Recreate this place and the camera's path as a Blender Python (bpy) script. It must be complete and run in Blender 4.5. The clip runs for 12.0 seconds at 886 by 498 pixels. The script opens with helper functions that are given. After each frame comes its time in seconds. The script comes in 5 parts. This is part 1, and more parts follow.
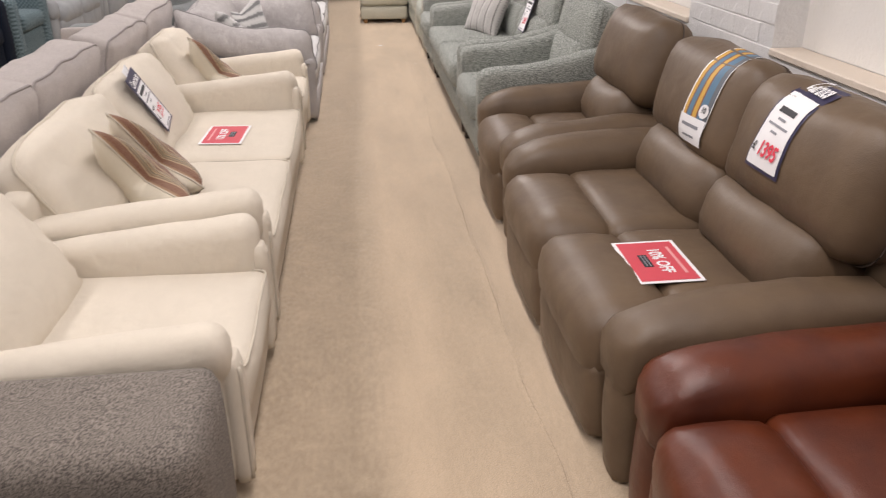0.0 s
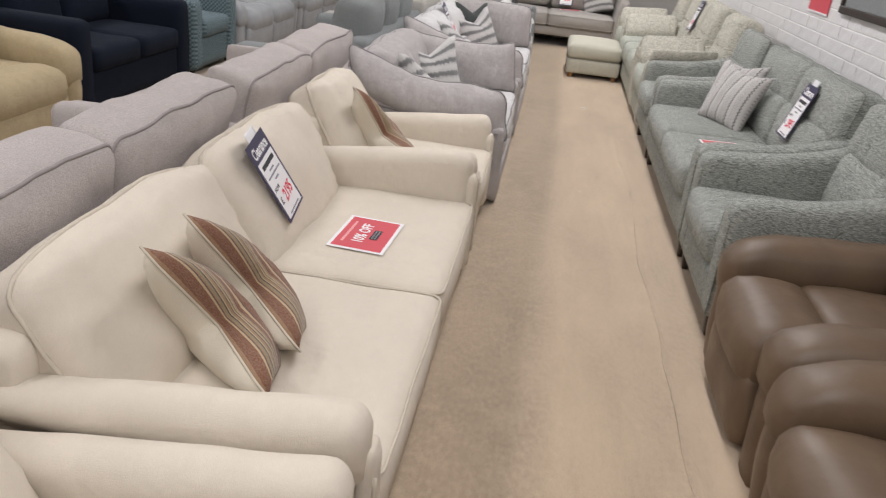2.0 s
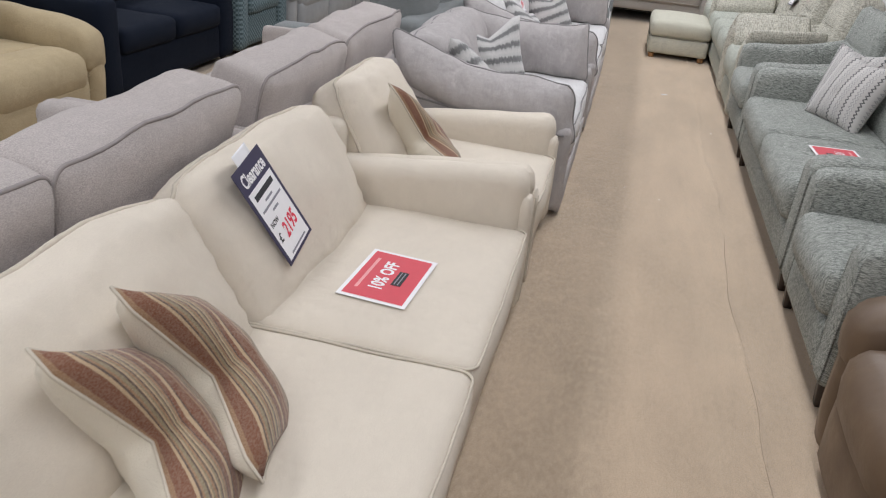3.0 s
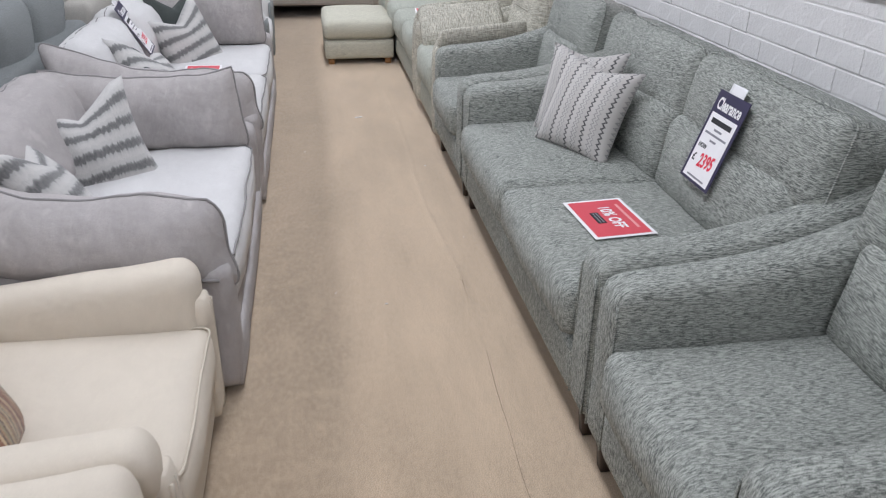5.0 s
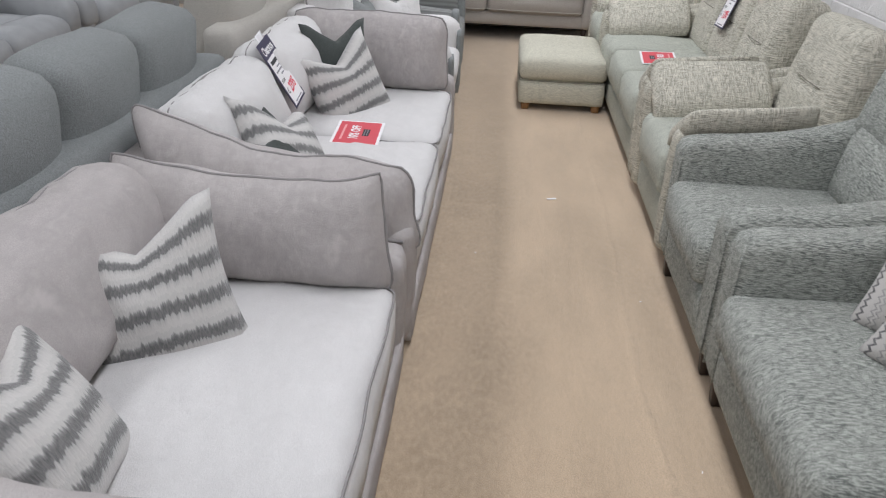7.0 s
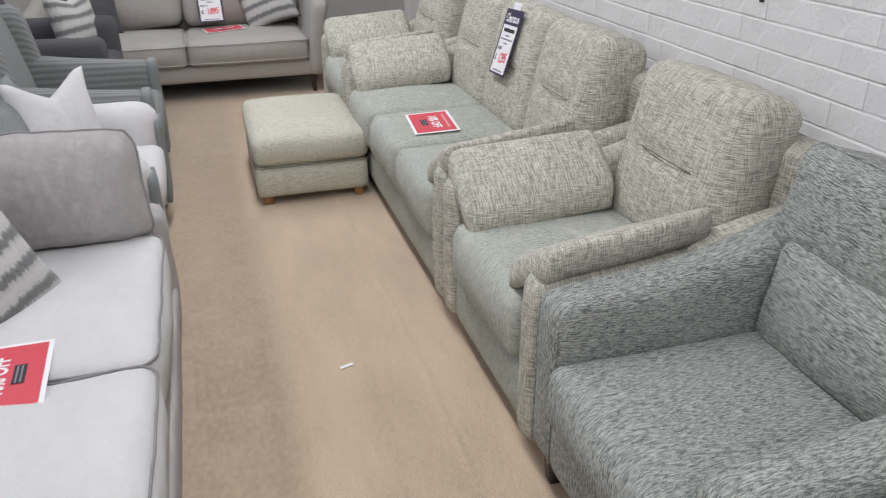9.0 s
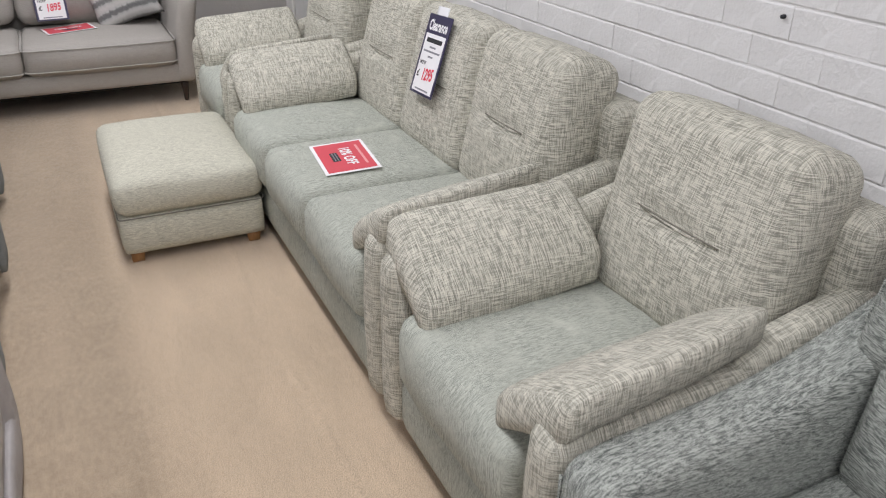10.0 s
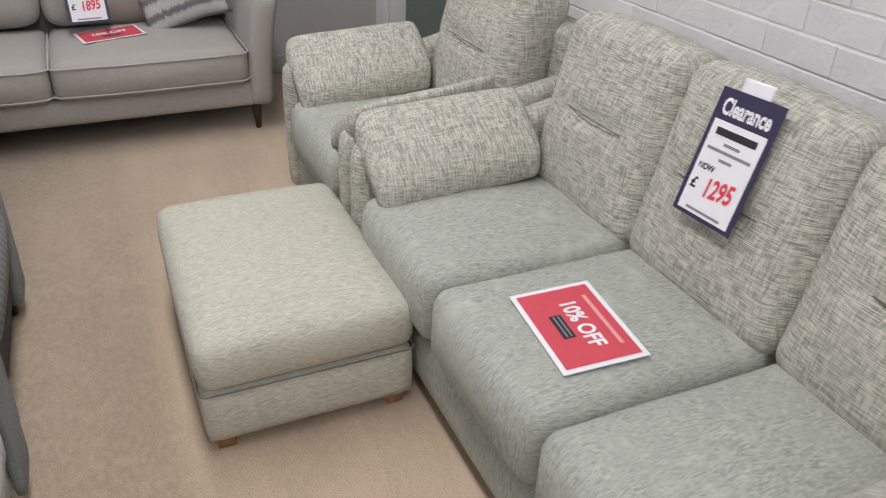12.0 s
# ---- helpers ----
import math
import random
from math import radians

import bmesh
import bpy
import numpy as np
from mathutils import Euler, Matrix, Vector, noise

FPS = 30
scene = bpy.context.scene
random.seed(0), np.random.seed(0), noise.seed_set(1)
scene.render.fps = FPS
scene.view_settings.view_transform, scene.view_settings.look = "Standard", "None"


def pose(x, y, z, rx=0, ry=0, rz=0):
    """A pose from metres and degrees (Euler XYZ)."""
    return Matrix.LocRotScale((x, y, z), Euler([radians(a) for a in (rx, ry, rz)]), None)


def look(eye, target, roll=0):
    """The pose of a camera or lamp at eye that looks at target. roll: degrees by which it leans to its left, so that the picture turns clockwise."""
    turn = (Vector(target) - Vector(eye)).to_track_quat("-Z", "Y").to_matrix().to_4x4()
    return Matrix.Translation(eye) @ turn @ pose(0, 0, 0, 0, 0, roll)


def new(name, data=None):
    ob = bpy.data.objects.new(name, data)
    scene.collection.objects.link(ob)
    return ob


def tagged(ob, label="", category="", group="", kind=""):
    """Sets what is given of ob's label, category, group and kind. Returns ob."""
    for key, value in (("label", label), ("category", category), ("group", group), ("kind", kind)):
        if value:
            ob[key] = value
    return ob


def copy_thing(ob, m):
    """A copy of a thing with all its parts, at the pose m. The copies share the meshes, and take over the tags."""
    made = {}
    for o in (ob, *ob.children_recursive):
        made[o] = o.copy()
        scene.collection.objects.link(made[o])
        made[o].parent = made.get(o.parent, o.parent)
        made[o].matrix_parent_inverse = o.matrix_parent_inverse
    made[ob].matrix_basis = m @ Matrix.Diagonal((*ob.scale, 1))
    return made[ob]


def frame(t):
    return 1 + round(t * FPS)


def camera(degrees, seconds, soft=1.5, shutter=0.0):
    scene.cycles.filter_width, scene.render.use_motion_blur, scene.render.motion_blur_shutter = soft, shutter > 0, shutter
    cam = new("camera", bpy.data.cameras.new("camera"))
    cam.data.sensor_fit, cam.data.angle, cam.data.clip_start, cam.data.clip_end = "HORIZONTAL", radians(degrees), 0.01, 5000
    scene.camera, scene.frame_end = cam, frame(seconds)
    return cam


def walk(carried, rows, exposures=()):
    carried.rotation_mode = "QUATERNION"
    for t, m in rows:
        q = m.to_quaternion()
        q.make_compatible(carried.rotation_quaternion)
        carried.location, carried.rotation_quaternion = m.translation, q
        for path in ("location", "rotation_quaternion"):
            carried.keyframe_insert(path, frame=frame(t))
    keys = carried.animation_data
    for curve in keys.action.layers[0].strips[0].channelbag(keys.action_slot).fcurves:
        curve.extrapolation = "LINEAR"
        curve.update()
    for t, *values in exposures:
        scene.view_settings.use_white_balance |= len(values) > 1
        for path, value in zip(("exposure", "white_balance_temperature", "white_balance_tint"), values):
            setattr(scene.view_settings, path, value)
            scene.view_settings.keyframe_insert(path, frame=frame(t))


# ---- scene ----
cam = camera(59.6, 12.0, soft=1.1, shutter=0.15)
METRES, EYE, TILT, LEAN, TURN = 8.6, 1.543, -25.0, 0.0, -6.45
ROWS = [
    (0.0, 0.0, 0.0, 0.0, -0.0, 0.0, -0.0),
    (0.5, 0.0056, 0.0407, 0.016, -6.56, -0.21, 0.9),
    (1.0, -0.0004, 0.0768, 0.0294, -7.7, -1.65, -1.49),
    (1.5, -0.0217, 0.1048, 0.047, -0.78, -0.32, -5.03),
    (2.0, -0.0299, 0.1365, 0.062, 11.13, 1.05, -11.67),
    (2.5, -0.0351, 0.1697, 0.0754, 16.24, -0.9, -14.47),
    (4.5, -0.0526, 0.3191, 0.1495, 1.74, -1.78, -2.54),
    (5.0, -0.0463, 0.3628, 0.1676, -3.05, -1.46, 0.54),
    (5.5, -0.0463, 0.3999, 0.186, -4.99, -2.43, 1.3),
    (6.0, -0.0566, 0.4358, 0.2055, -5.93, -2.3, 1.66),
    (6.5, -0.0628, 0.472, 0.2214, 1.36, -2.09, -2.77),
    (8.5, -0.0822, 0.6161, 0.2901, 0.91, -1.42, -0.55),
    (9.0, -0.0869, 0.6547, 0.3087, -9.31, -1.55, 4.6),
    (9.5, -0.0824, 0.6967, 0.3262, -14.93, -2.86, 5.96),
    (10.0, -0.0873, 0.7359, 0.3443, -18.12, -3.91, 7.19),
    (10.5, -0.0948, 0.7764, 0.364, -22.42, -5.0, 9.22),
    (11.0, -0.0939, 0.8167, 0.3812, -21.16, -5.58, 7.75),
    (11.5, -0.1004, 0.855, 0.3967, -20.26, -6.34, 7.1),
    (12.0, -0.1072, 0.8891, 0.4145, -16.53, -6.71, 5.55),
]


def gaze(eye, yaw, pitch, roll):
    """A pose by the eye's place, the heading to the left of +y, the tilt and the roll."""
    a, b = radians(yaw), radians(pitch)
    return look(eye, Vector(eye) + Vector((-math.sin(a) * math.cos(b), math.cos(a) * math.cos(b), math.sin(b))), roll)


MORE = [
    (2.7, gaze((-0.123, 1.749, 1.510), 11.7, -25.5, 6.2)),
    (3.5, gaze((-0.122, 2.325, 1.522), 10.0, -26.6, 4.6)),
    (4.0, gaze((-0.118, 2.690, 1.528), 4.8, -27.2, 3.1)),
    (4.3, gaze((-0.114, 2.908, 1.533), -0.5, -27.2, 2.5)),
    (6.7, gaze((-0.038, 4.651, 1.552), -1.05, -27.1, 2.6)),
    (7.1, gaze((-0.038, 4.925, 1.556), 4.6, -27.1, 2.5)),
    (7.5, gaze((-0.037, 5.205, 1.560), 6.6, -27.0, 2.0)),
    (7.9, gaze((-0.036, 5.485, 1.565), 4.4, -26.9, 1.0)),
    (8.3, gaze((-0.034, 5.760, 1.569), -1.25, -26.7, 0.1)),
]
SEEN = [(t, pose(0, 0, EYE, TILT, LEAN, TURN) @ pose(METRES * x, METRES * y, METRES * z, 90 + pitch, roll, yaw)) for t, x, y, z, yaw, pitch, roll in ROWS]
walk(cam, sorted(SEEN + MORE, key=lambda row: row[0]),
     exposures=[(0.0, -0.63, 6800, 16), (1.5, -0.72, 6600, 14), (2.5, -0.88, 6330, 12), (3.5, -0.87, 6030, 11), (5.5, -0.90, 5930, 12), (6.5, -0.96, 6150, 11), (8.5, -1.01, 6120, 11), (9.5, -0.89, 6200, 12), (11.0, -1.01, 6270, 13), (12.0, -1.05, 6270, 13)])

# ---- light: unseen cool white tubes under the shop ceiling, plus added fill ----
world = bpy.data.worlds.new("world")
world.use_nodes = True
world.node_tree.nodes["Background"].inputs[0].default_value = (0.9, 0.95, 1.0, 1)
world.node_tree.nodes["Background"].inputs[1].default_value = 0.01
scene.world = world
CEIL = 3.0


def tube_light(x, y, long, watts):
    lamp = bpy.data.lights.new("unseen_ceiling_lamp", "AREA")
    lamp.shape, lamp.size, lamp.size_y, lamp.energy, lamp.color = "RECTANGLE", 0.35, long, watts, (1.0, 0.985, 0.98)
    ob = new("unseen_ceiling_lamp", lamp)
    ob.matrix_world = pose(x, y, CEIL - 0.06)
    return ob


# The three lamps at x -4.9 are added fill that brightens the seat fronts.
for tx, ty, tl, tw in ((0.15, 1.0, 4.0, 130), (0.15, 6.2, 4.0, 128), (0.15, 10.8, 4.0, 150), (-2.4, 2.0, 4.0, 84), (-2.4, 7.0, 4.0, 70), (-2.4, 12.0, 3.0, 44), (-4.9, 2.0, 4.0, 90), (-4.9, 7.0, 4.0, 90), (-4.9, 11.6, 3.0, 70)):
    tube_light(tx, ty, tl, tw)


# ---- materials ----
def nodes_of(name):
    m = bpy.data.materials.new(name)
    m.use_nodes = True
    nt = m.node_tree
    return m, nt, nt.nodes["Principled BSDF"]


def add(nt, kind, **values):
    n = nt.nodes.new(kind)
    for k, v in values.items():
        n.inputs[k.replace("_", " ")].default_value = v
    return n


def noise_at(nt, coord, scale, detail=3.0, stretch=(1, 1, 1), rough=0.55):
    mp = nt.nodes.new("ShaderNodeMapping")
    mp.inputs["Scale"].default_value = stretch
    nt.links.new(coord, mp.inputs["Vector"])
    nz = add(nt, "ShaderNodeTexNoise", Scale=scale, Detail=detail, Roughness=rough)
    nt.links.new(mp.outputs[0], nz.inputs["Vector"])
    return nz.outputs["Fac"]


def spread(nt, fac, lo, hi, a=0.0, b=1.0):
    r = nt.nodes.new("ShaderNodeMapRange")
    for i, v in zip(("From Min", "From Max", "To Min", "To Max"), (lo, hi, a, b)):
        r.inputs[i].default_value = v
    nt.links.new(fac, r.inputs["Value"])
    return r.outputs[0]


def blend(nt, fac, a, b, kind="MIX"):
    m = nt.nodes.new("ShaderNodeMix")
    m.data_type, m.blend_type = "RGBA", kind
    for socket, v in ((m.inputs[0], fac), (m.inputs[6], a), (m.inputs[7], b)):
        if isinstance(v, tuple):
            socket.default_value = (*v, 1)
        elif isinstance(v, float):
            socket.default_value = v
        else:
            nt.links.new(v, socket)
    return m.outputs[2]


def calc(nt, op, a, b):
    m = nt.nodes.new("ShaderNodeMath")
    m.operation = op
    for socket, v in zip(m.inputs, (a, b)):
        if isinstance(v, (int, float)):
            socket.default_value = v
        else:
            nt.links.new(v, socket)
    return m.outputs[0]


def bump(nt, bsdf, height, strength, distance):
    b = nt.nodes.new("ShaderNodeBump")
    b.inputs["Strength"].default_value, b.inputs["Distance"].default_value = strength, distance
    nt.links.new(height, b.inputs["Height"])
    nt.links.new(b.outputs[0], bsdf.inputs["Normal"])


def fabric(name, light, dark, weave="plain", grain=420, contrast=1.0, rough=0.92, sheen=0.04, wrinkle=0.35, nap=0.0):
    """Upholstery cloth. weave: plain, streak_w, streak_d, cross, check or rib."""
    m, nt, bsdf = nodes_of(name)
    co = nt.nodes.new("ShaderNodeTexCoord").outputs["Object"]
    fine = noise_at(nt, co, grain, 2.0)
    soft = noise_at(nt, co, 5.0, 3.0)
    crease = noise_at(nt, co, 14.0, 2.0)
    if weave == "plain":
        pat = spread(nt, fine, 0.3, 0.7)
    elif weave in ("streak_w", "streak_d", "cross"):
        nm = nt.nodes.new("ShaderNodeSeparateXYZ")
        nt.links.new(nt.nodes["Texture Coordinate"].outputs["Normal"], nm.inputs[0])
        nx, ny, nz = (calc(nt, "ABSOLUTE", nm.outputs[i], 0) for i in range(3))
        if weave == "cross":
            fx, fy, fz = (calc(nt, "ADD", calc(nt, "MULTIPLY", spread(nt, noise_at(nt, co, 400, 0.0, st), 0.40, 0.60), 0.5), calc(nt, "MULTIPLY", spread(nt, noise_at(nt, co, 680, 0.0, tuple(1 if c == 1 else 0.035 for c in st)), 0.40, 0.60), 0.5))
                          for st in ((1, 0.07, 0.07), (0.07, 1, 0.07), (0.07, 0.07, 1)))
            wx, wy, wz = (spread(nt, n, 0.35, 0.85, 1.0, 0.0) for n in (nx, ny, nz))
            top = calc(nt, "ADD", calc(nt, "ADD", calc(nt, "MULTIPLY", fx, wx), calc(nt, "MULTIPLY", fy, wy)), calc(nt, "MULTIPLY", fz, wz))
            pat = calc(nt, "DIVIDE", top, calc(nt, "ADD", calc(nt, "ADD", wx, wy), wz))
        else:
            if weave == "streak_d":
                s_a, s_b, pick = (1, 0.10, 0.10), (0.10, 0.10, 1), nx
            else:
                s_a, s_b, pick = (0.10, 0.10, 1), (0.10, 1, 0.10), nz
            pick = spread(nt, pick, 0.55, 0.75)
            threads = []
            for st in (s_a, s_b):
                straight = tuple(1 if c == 1 else 0.035 for c in st)
                t1 = spread(nt, noise_at(nt, co, 950, 0.0, straight), 0.36, 0.64)
                t2 = spread(nt, noise_at(nt, co, 640, 0.0, st), 0.36, 0.64)
                t3 = spread(nt, noise_at(nt, co, 520, 1.0), 0.36, 0.64)
                threads.append(calc(nt, "ADD", calc(nt, "MULTIPLY", t1, 0.30), calc(nt, "ADD", calc(nt, "MULTIPLY", t2, 0.36), calc(nt, "MULTIPLY", t3, 0.34))))
            pat = calc(nt, "ADD", calc(nt, "MULTIPLY", threads[0], calc(nt, "SUBTRACT", 1.0, pick)), calc(nt, "MULTIPLY", threads[1], pick))
    elif weave == "check":
        ck = add(nt, "ShaderNodeTexChecker", Scale=55.0)
        nt.links.new(co, ck.inputs["Vector"])
        pat = ck.outputs["Fac"]
    else:
        sp = nt.nodes.new("ShaderNodeSeparateXYZ")
        nt.links.new(co, sp.inputs[0])
        pat = calc(nt, "PINGPONG", calc(nt, "MULTIPLY", calc(nt, "ADD", sp.outputs[2], sp.outputs[0]), 55), 1.0)
    pat = spread(nt, pat, 0.5 - 0.5 / contrast, 0.5 + 0.5 / contrast)
    col = blend(nt, pat, dark, light)
    col = blend(nt, spread(nt, soft, 0.3, 0.7, 0.0, 0.22), col, tuple(c * 0.8 for c in light))
    if nap:
        brushed = noise_at(nt, co, 9.0, 4.0, (1, 1.6, 1), 0.6)
        col = blend(nt, spread(nt, brushed, 0.42, 0.6, 0.0, nap), col, tuple(c * 0.72 for c in light))
        col = blend(nt, spread(nt, brushed, 0.56, 0.72, 0.0, nap), col, tuple(min(0.9, c * 1.12) for c in light))
    nt.links.new(col, bsdf.inputs["Base Color"])
    bsdf.inputs["Roughness"].default_value = rough
    bsdf.inputs["Specular IOR Level"].default_value = 0.2
    bsdf.inputs["Sheen Weight"].default_value = sheen
    bsdf.inputs["Sheen Roughness"].default_value = 0.6
    h = calc(nt, "ADD", calc(nt, "MULTIPLY", pat, 0.12 if weave == "plain" else 0.07), calc(nt, "ADD", calc(nt, "MULTIPLY", crease, wrinkle * 2.2), calc(nt, "MULTIPLY", fine, 0.08)))
    bump(nt, bsdf, h, 0.55, 0.012)
    return m


def leather(name, light, dark, rough=0.42):
    m, nt, bsdf = nodes_of(name)
    co = nt.nodes.new("ShaderNodeTexCoord").outputs["Object"]
    soft = noise_at(nt, co, 7.0, 4.0)
    vor = add(nt, "ShaderNodeTexVoronoi", Scale=330.0)
    nt.links.new(co, vor.inputs["Vector"])
    nt.links.new(blend(nt, spread(nt, soft, 0.3, 0.7), dark, light), bsdf.inputs["Base Color"])
    nt.links.new(spread(nt, soft, 0.3, 0.7, rough + 0.08, rough - 0.05), bsdf.inputs["Roughness"])
    h = calc(nt, "ADD", calc(nt, "MULTIPLY", vor.outputs["Distance"], 0.05), calc(nt, "MULTIPLY", noise_at(nt, co, 22.0, 4.0), 0.38))
    bump(nt, bsdf, h, 0.45, 0.012)
    return m


def plain(name, colour, rough=0.6, metal=0.0, vary=0.12, scale=30.0):
    m, nt, bsdf = nodes_of(name)
    co = nt.nodes.new("ShaderNodeTexCoord").outputs["Object"]
    n = noise_at(nt, co, scale, 4.0)
    nt.links.new(blend(nt, spread(nt, n, 0.3, 0.7), tuple(c * (1 - vary) for c in colour), colour), bsdf.inputs["Base Color"])
    bsdf.inputs["Roughness"].default_value, bsdf.inputs["Metallic"].default_value = rough, metal
    return m


def wood(name, light, dark, rough=0.45):
    m, nt, bsdf = nodes_of(name)
    co = nt.nodes.new("ShaderNodeTexCoord").outputs["Object"]
    n = noise_at(nt, co, 60.0, 4.0, (1, 1, 0.12))
    nt.links.new(blend(nt, spread(nt, n, 0.35, 0.65), dark, light), bsdf.inputs["Base Color"])
    bsdf.inputs["Roughness"].default_value = rough
    return m


def carpet_material():
    m, nt, bsdf = nodes_of("carpet")
    co = nt.nodes.new("ShaderNodeTexCoord").outputs["Object"]
    fine = noise_at(nt, co, 260.0, 3.0)
    tuft = noise_at(nt, co, 60.0, 4.0, (1, 0.5, 1))
    wear = noise_at(nt, co, 2.2, 5.0, (1.6, 0.5, 1))
    patch = noise_at(nt, co, 9.0, 5.0)
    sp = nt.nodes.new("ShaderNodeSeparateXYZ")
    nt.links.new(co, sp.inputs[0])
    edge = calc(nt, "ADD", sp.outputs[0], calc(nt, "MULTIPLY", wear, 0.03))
    # Darker tone to the left of about x 0.1, lighter to the right.
    lighter_right = spread(nt, edge, 0.02, 0.13)
    col = blend(nt, lighter_right, (0.48, 0.37, 0.257), (0.66, 0.505, 0.352))
    col = blend(nt, spread(nt, wear, 0.38, 0.66, 0.0, 0.5), col, (0.305, 0.235, 0.158))
    trodden = noise_at(nt, co, 16.0, 4.0, (1, 0.14, 1), 0.65)
    col = blend(nt, spread(nt, trodden, 0.50, 0.72, 0.0, 0.22), col, (0.33, 0.25, 0.17))
    col = blend(nt, spread(nt, patch, 0.50, 0.72, 0.0, 0.6), col, (0.58, 0.455, 0.32))
    col = blend(nt, spread(nt, fine, 0.38, 0.62, 0.0, 0.55), col, (0.24, 0.18, 0.12))
    col = blend(nt, spread(nt, tuft, 0.4, 0.7, 0.0, 0.3), col, (0.64, 0.505, 0.36))
    nt.links.new(col, bsdf.inputs["Base Color"])
    bsdf.inputs["Roughness"].default_value = 0.95
    bsdf.inputs["Sheen Weight"].default_value = 0.3
    bump(nt, bsdf, calc(nt, "ADD", fine, calc(nt, "MULTIPLY", tuft, 1.0)), 0.6, 0.006)
    return m


def paint_material(name, colour, vary=0.08, rough=0.55):
    m, nt, bsdf = nodes_of(name)
    co = nt.nodes.new("ShaderNodeTexCoord").outputs["Object"]
    big = noise_at(nt, co, 1.6, 5.0)
    small = noise_at(nt, co, 70.0, 4.0)
    info = nt.nodes.new("ShaderNodeObjectInfo")
    col = blend(nt, spread(nt, big, 0.35, 0.7), tuple(c * (1 - vary) for c in colour), colour)
    col = blend(nt, spread(nt, info.outputs["Random"], 0, 1, 0.0, 0.18), col, tuple(c * 0.86 for c in colour))
    nt.links.new(col, bsdf.inputs["Base Color"])
    bsdf.inputs["Roughness"].default_value = rough
    bump(nt, bsdf, calc(nt, "ADD", small, calc(nt, "MULTIPLY", noise_at(nt, co, 12.0, 3.0), 2.2)), 0.7, 0.005)
    return m


def stripes(name, bands, across, backing, zig=0.0, axis=0, edge=0.02, only_front=False, grain=0.25, ragged=0.0):
    """Woven stripes. bands: (share, colour) repeated along the local axis over `across` metres."""
    m, nt, bsdf = nodes_of(name)
    co = nt.nodes.new("ShaderNodeTexCoord").outputs["Object"]
    sp = nt.nodes.new("ShaderNodeSeparateXYZ")
    nt.links.new(co, sp.inputs[0])
    cut = nt.nodes.new("ShaderNodeAttribute")
    cut.attribute_name = "weave"
    flat = nt.nodes.new("ShaderNodeSeparateXYZ")
    nt.links.new(cut.outputs["Vector"], flat.inputs[0])
    pos = flat.outputs[axis]
    if zig:
        pos = calc(nt, "ADD", pos, calc(nt, "MULTIPLY", calc(nt, "PINGPONG", flat.outputs[1 - axis], 0.011), zig))
    if ragged:
        teeth = noise_at(nt, co, 170.0, 1.0, (1, 0.03, 0.03) if axis else (0.03, 1, 0.03))
        pos = calc(nt, "ADD", pos, calc(nt, "MULTIPLY", calc(nt, "SUBTRACT", teeth, 0.5), ragged))
    pos = calc(nt, "FRACT", calc(nt, "ADD", calc(nt, "DIVIDE", pos, across), 10.0), 0)
    ramp = nt.nodes.new("ShaderNodeValToRGB")
    cr = ramp.color_ramp
    cr.interpolation = "LINEAR" if ragged else "CONSTANT"
    at = 0.0
    while len(cr.elements) < len(bands):
        cr.elements.new(0.99)
    for el, (share, colour) in zip(cr.elements, bands):
        el.position, el.color = at, (*colour, 1)
        at += share
    nt.links.new(pos, ramp.inputs[0])
    col = ramp.outputs[0]
    thread = noise_at(nt, co, 300.0, 2.0, (1, 0.15, 1))
    col = blend(nt, spread(nt, thread, 0.35, 0.65, 0.0, grain), col, backing)
    if only_front:
        col = blend(nt, calc(nt, "GREATER_THAN", sp.outputs[2], 0.0), backing, col)
    nt.links.new(col, bsdf.inputs["Base Color"])
    bsdf.inputs["Roughness"].default_value = 0.9
    bsdf.inputs["Sheen Weight"].default_value = 0.2
    bump(nt, bsdf, calc(nt, "ADD", thread, calc(nt, "MULTIPLY", noise_at(nt, co, 18.0, 2.0), 1.2)), 0.4, 0.008)
    return m


CREAM = fabric("cream_cloth", (0.74, 0.668, 0.563), (0.645, 0.578, 0.485), "plain", 500, wrinkle=0.8, nap=0.14)
CREAM_PIPE = plain("cream_piping", (0.56, 0.50, 0.41), 0.9)
PALE = fabric("pale_grey_velvet", (0.47, 0.44, 0.43), (0.375, 0.35, 0.343), "plain", 350, wrinkle=1.0, nap=0.6)
PALE_SEAT = fabric("pale_grey_seat_cloth", (0.68, 0.67, 0.665), (0.58, 0.57, 0.565), "plain", 350, wrinkle=0.7, nap=0.18)
PALE_PIPE = plain("grey_piping", (0.25, 0.238, 0.236), 0.9)
GREEN_D = fabric("grey_green_streaked_cloth_deep", (0.45, 0.466, 0.426), (0.07, 0.079, 0.074), "streak_d", contrast=2.7, nap=0.06)
GREEN_W = fabric("grey_green_streaked_cloth_wide", (0.45, 0.466, 0.426), (0.07, 0.079, 0.074), "streak_w", contrast=2.7, nap=0.06)
BEIGE = fabric("oatmeal_crosshatch_cloth", (0.64, 0.615, 0.525), (0.21, 0.205, 0.17), "cross", contrast=2.0, nap=0.08)
SAGE = fabric("sage_chenille", (0.53, 0.545, 0.475), (0.22, 0.235, 0.205), "streak_d", contrast=1.9, nap=0.4)
STOOLC = fabric("pale_sage_weave", (0.66, 0.64, 0.53), (0.33, 0.32, 0.265), "streak_w", contrast=1.5)
STONE = fabric("stone_chenille", (0.46, 0.44, 0.40), (0.36, 0.345, 0.315), "plain", 220)
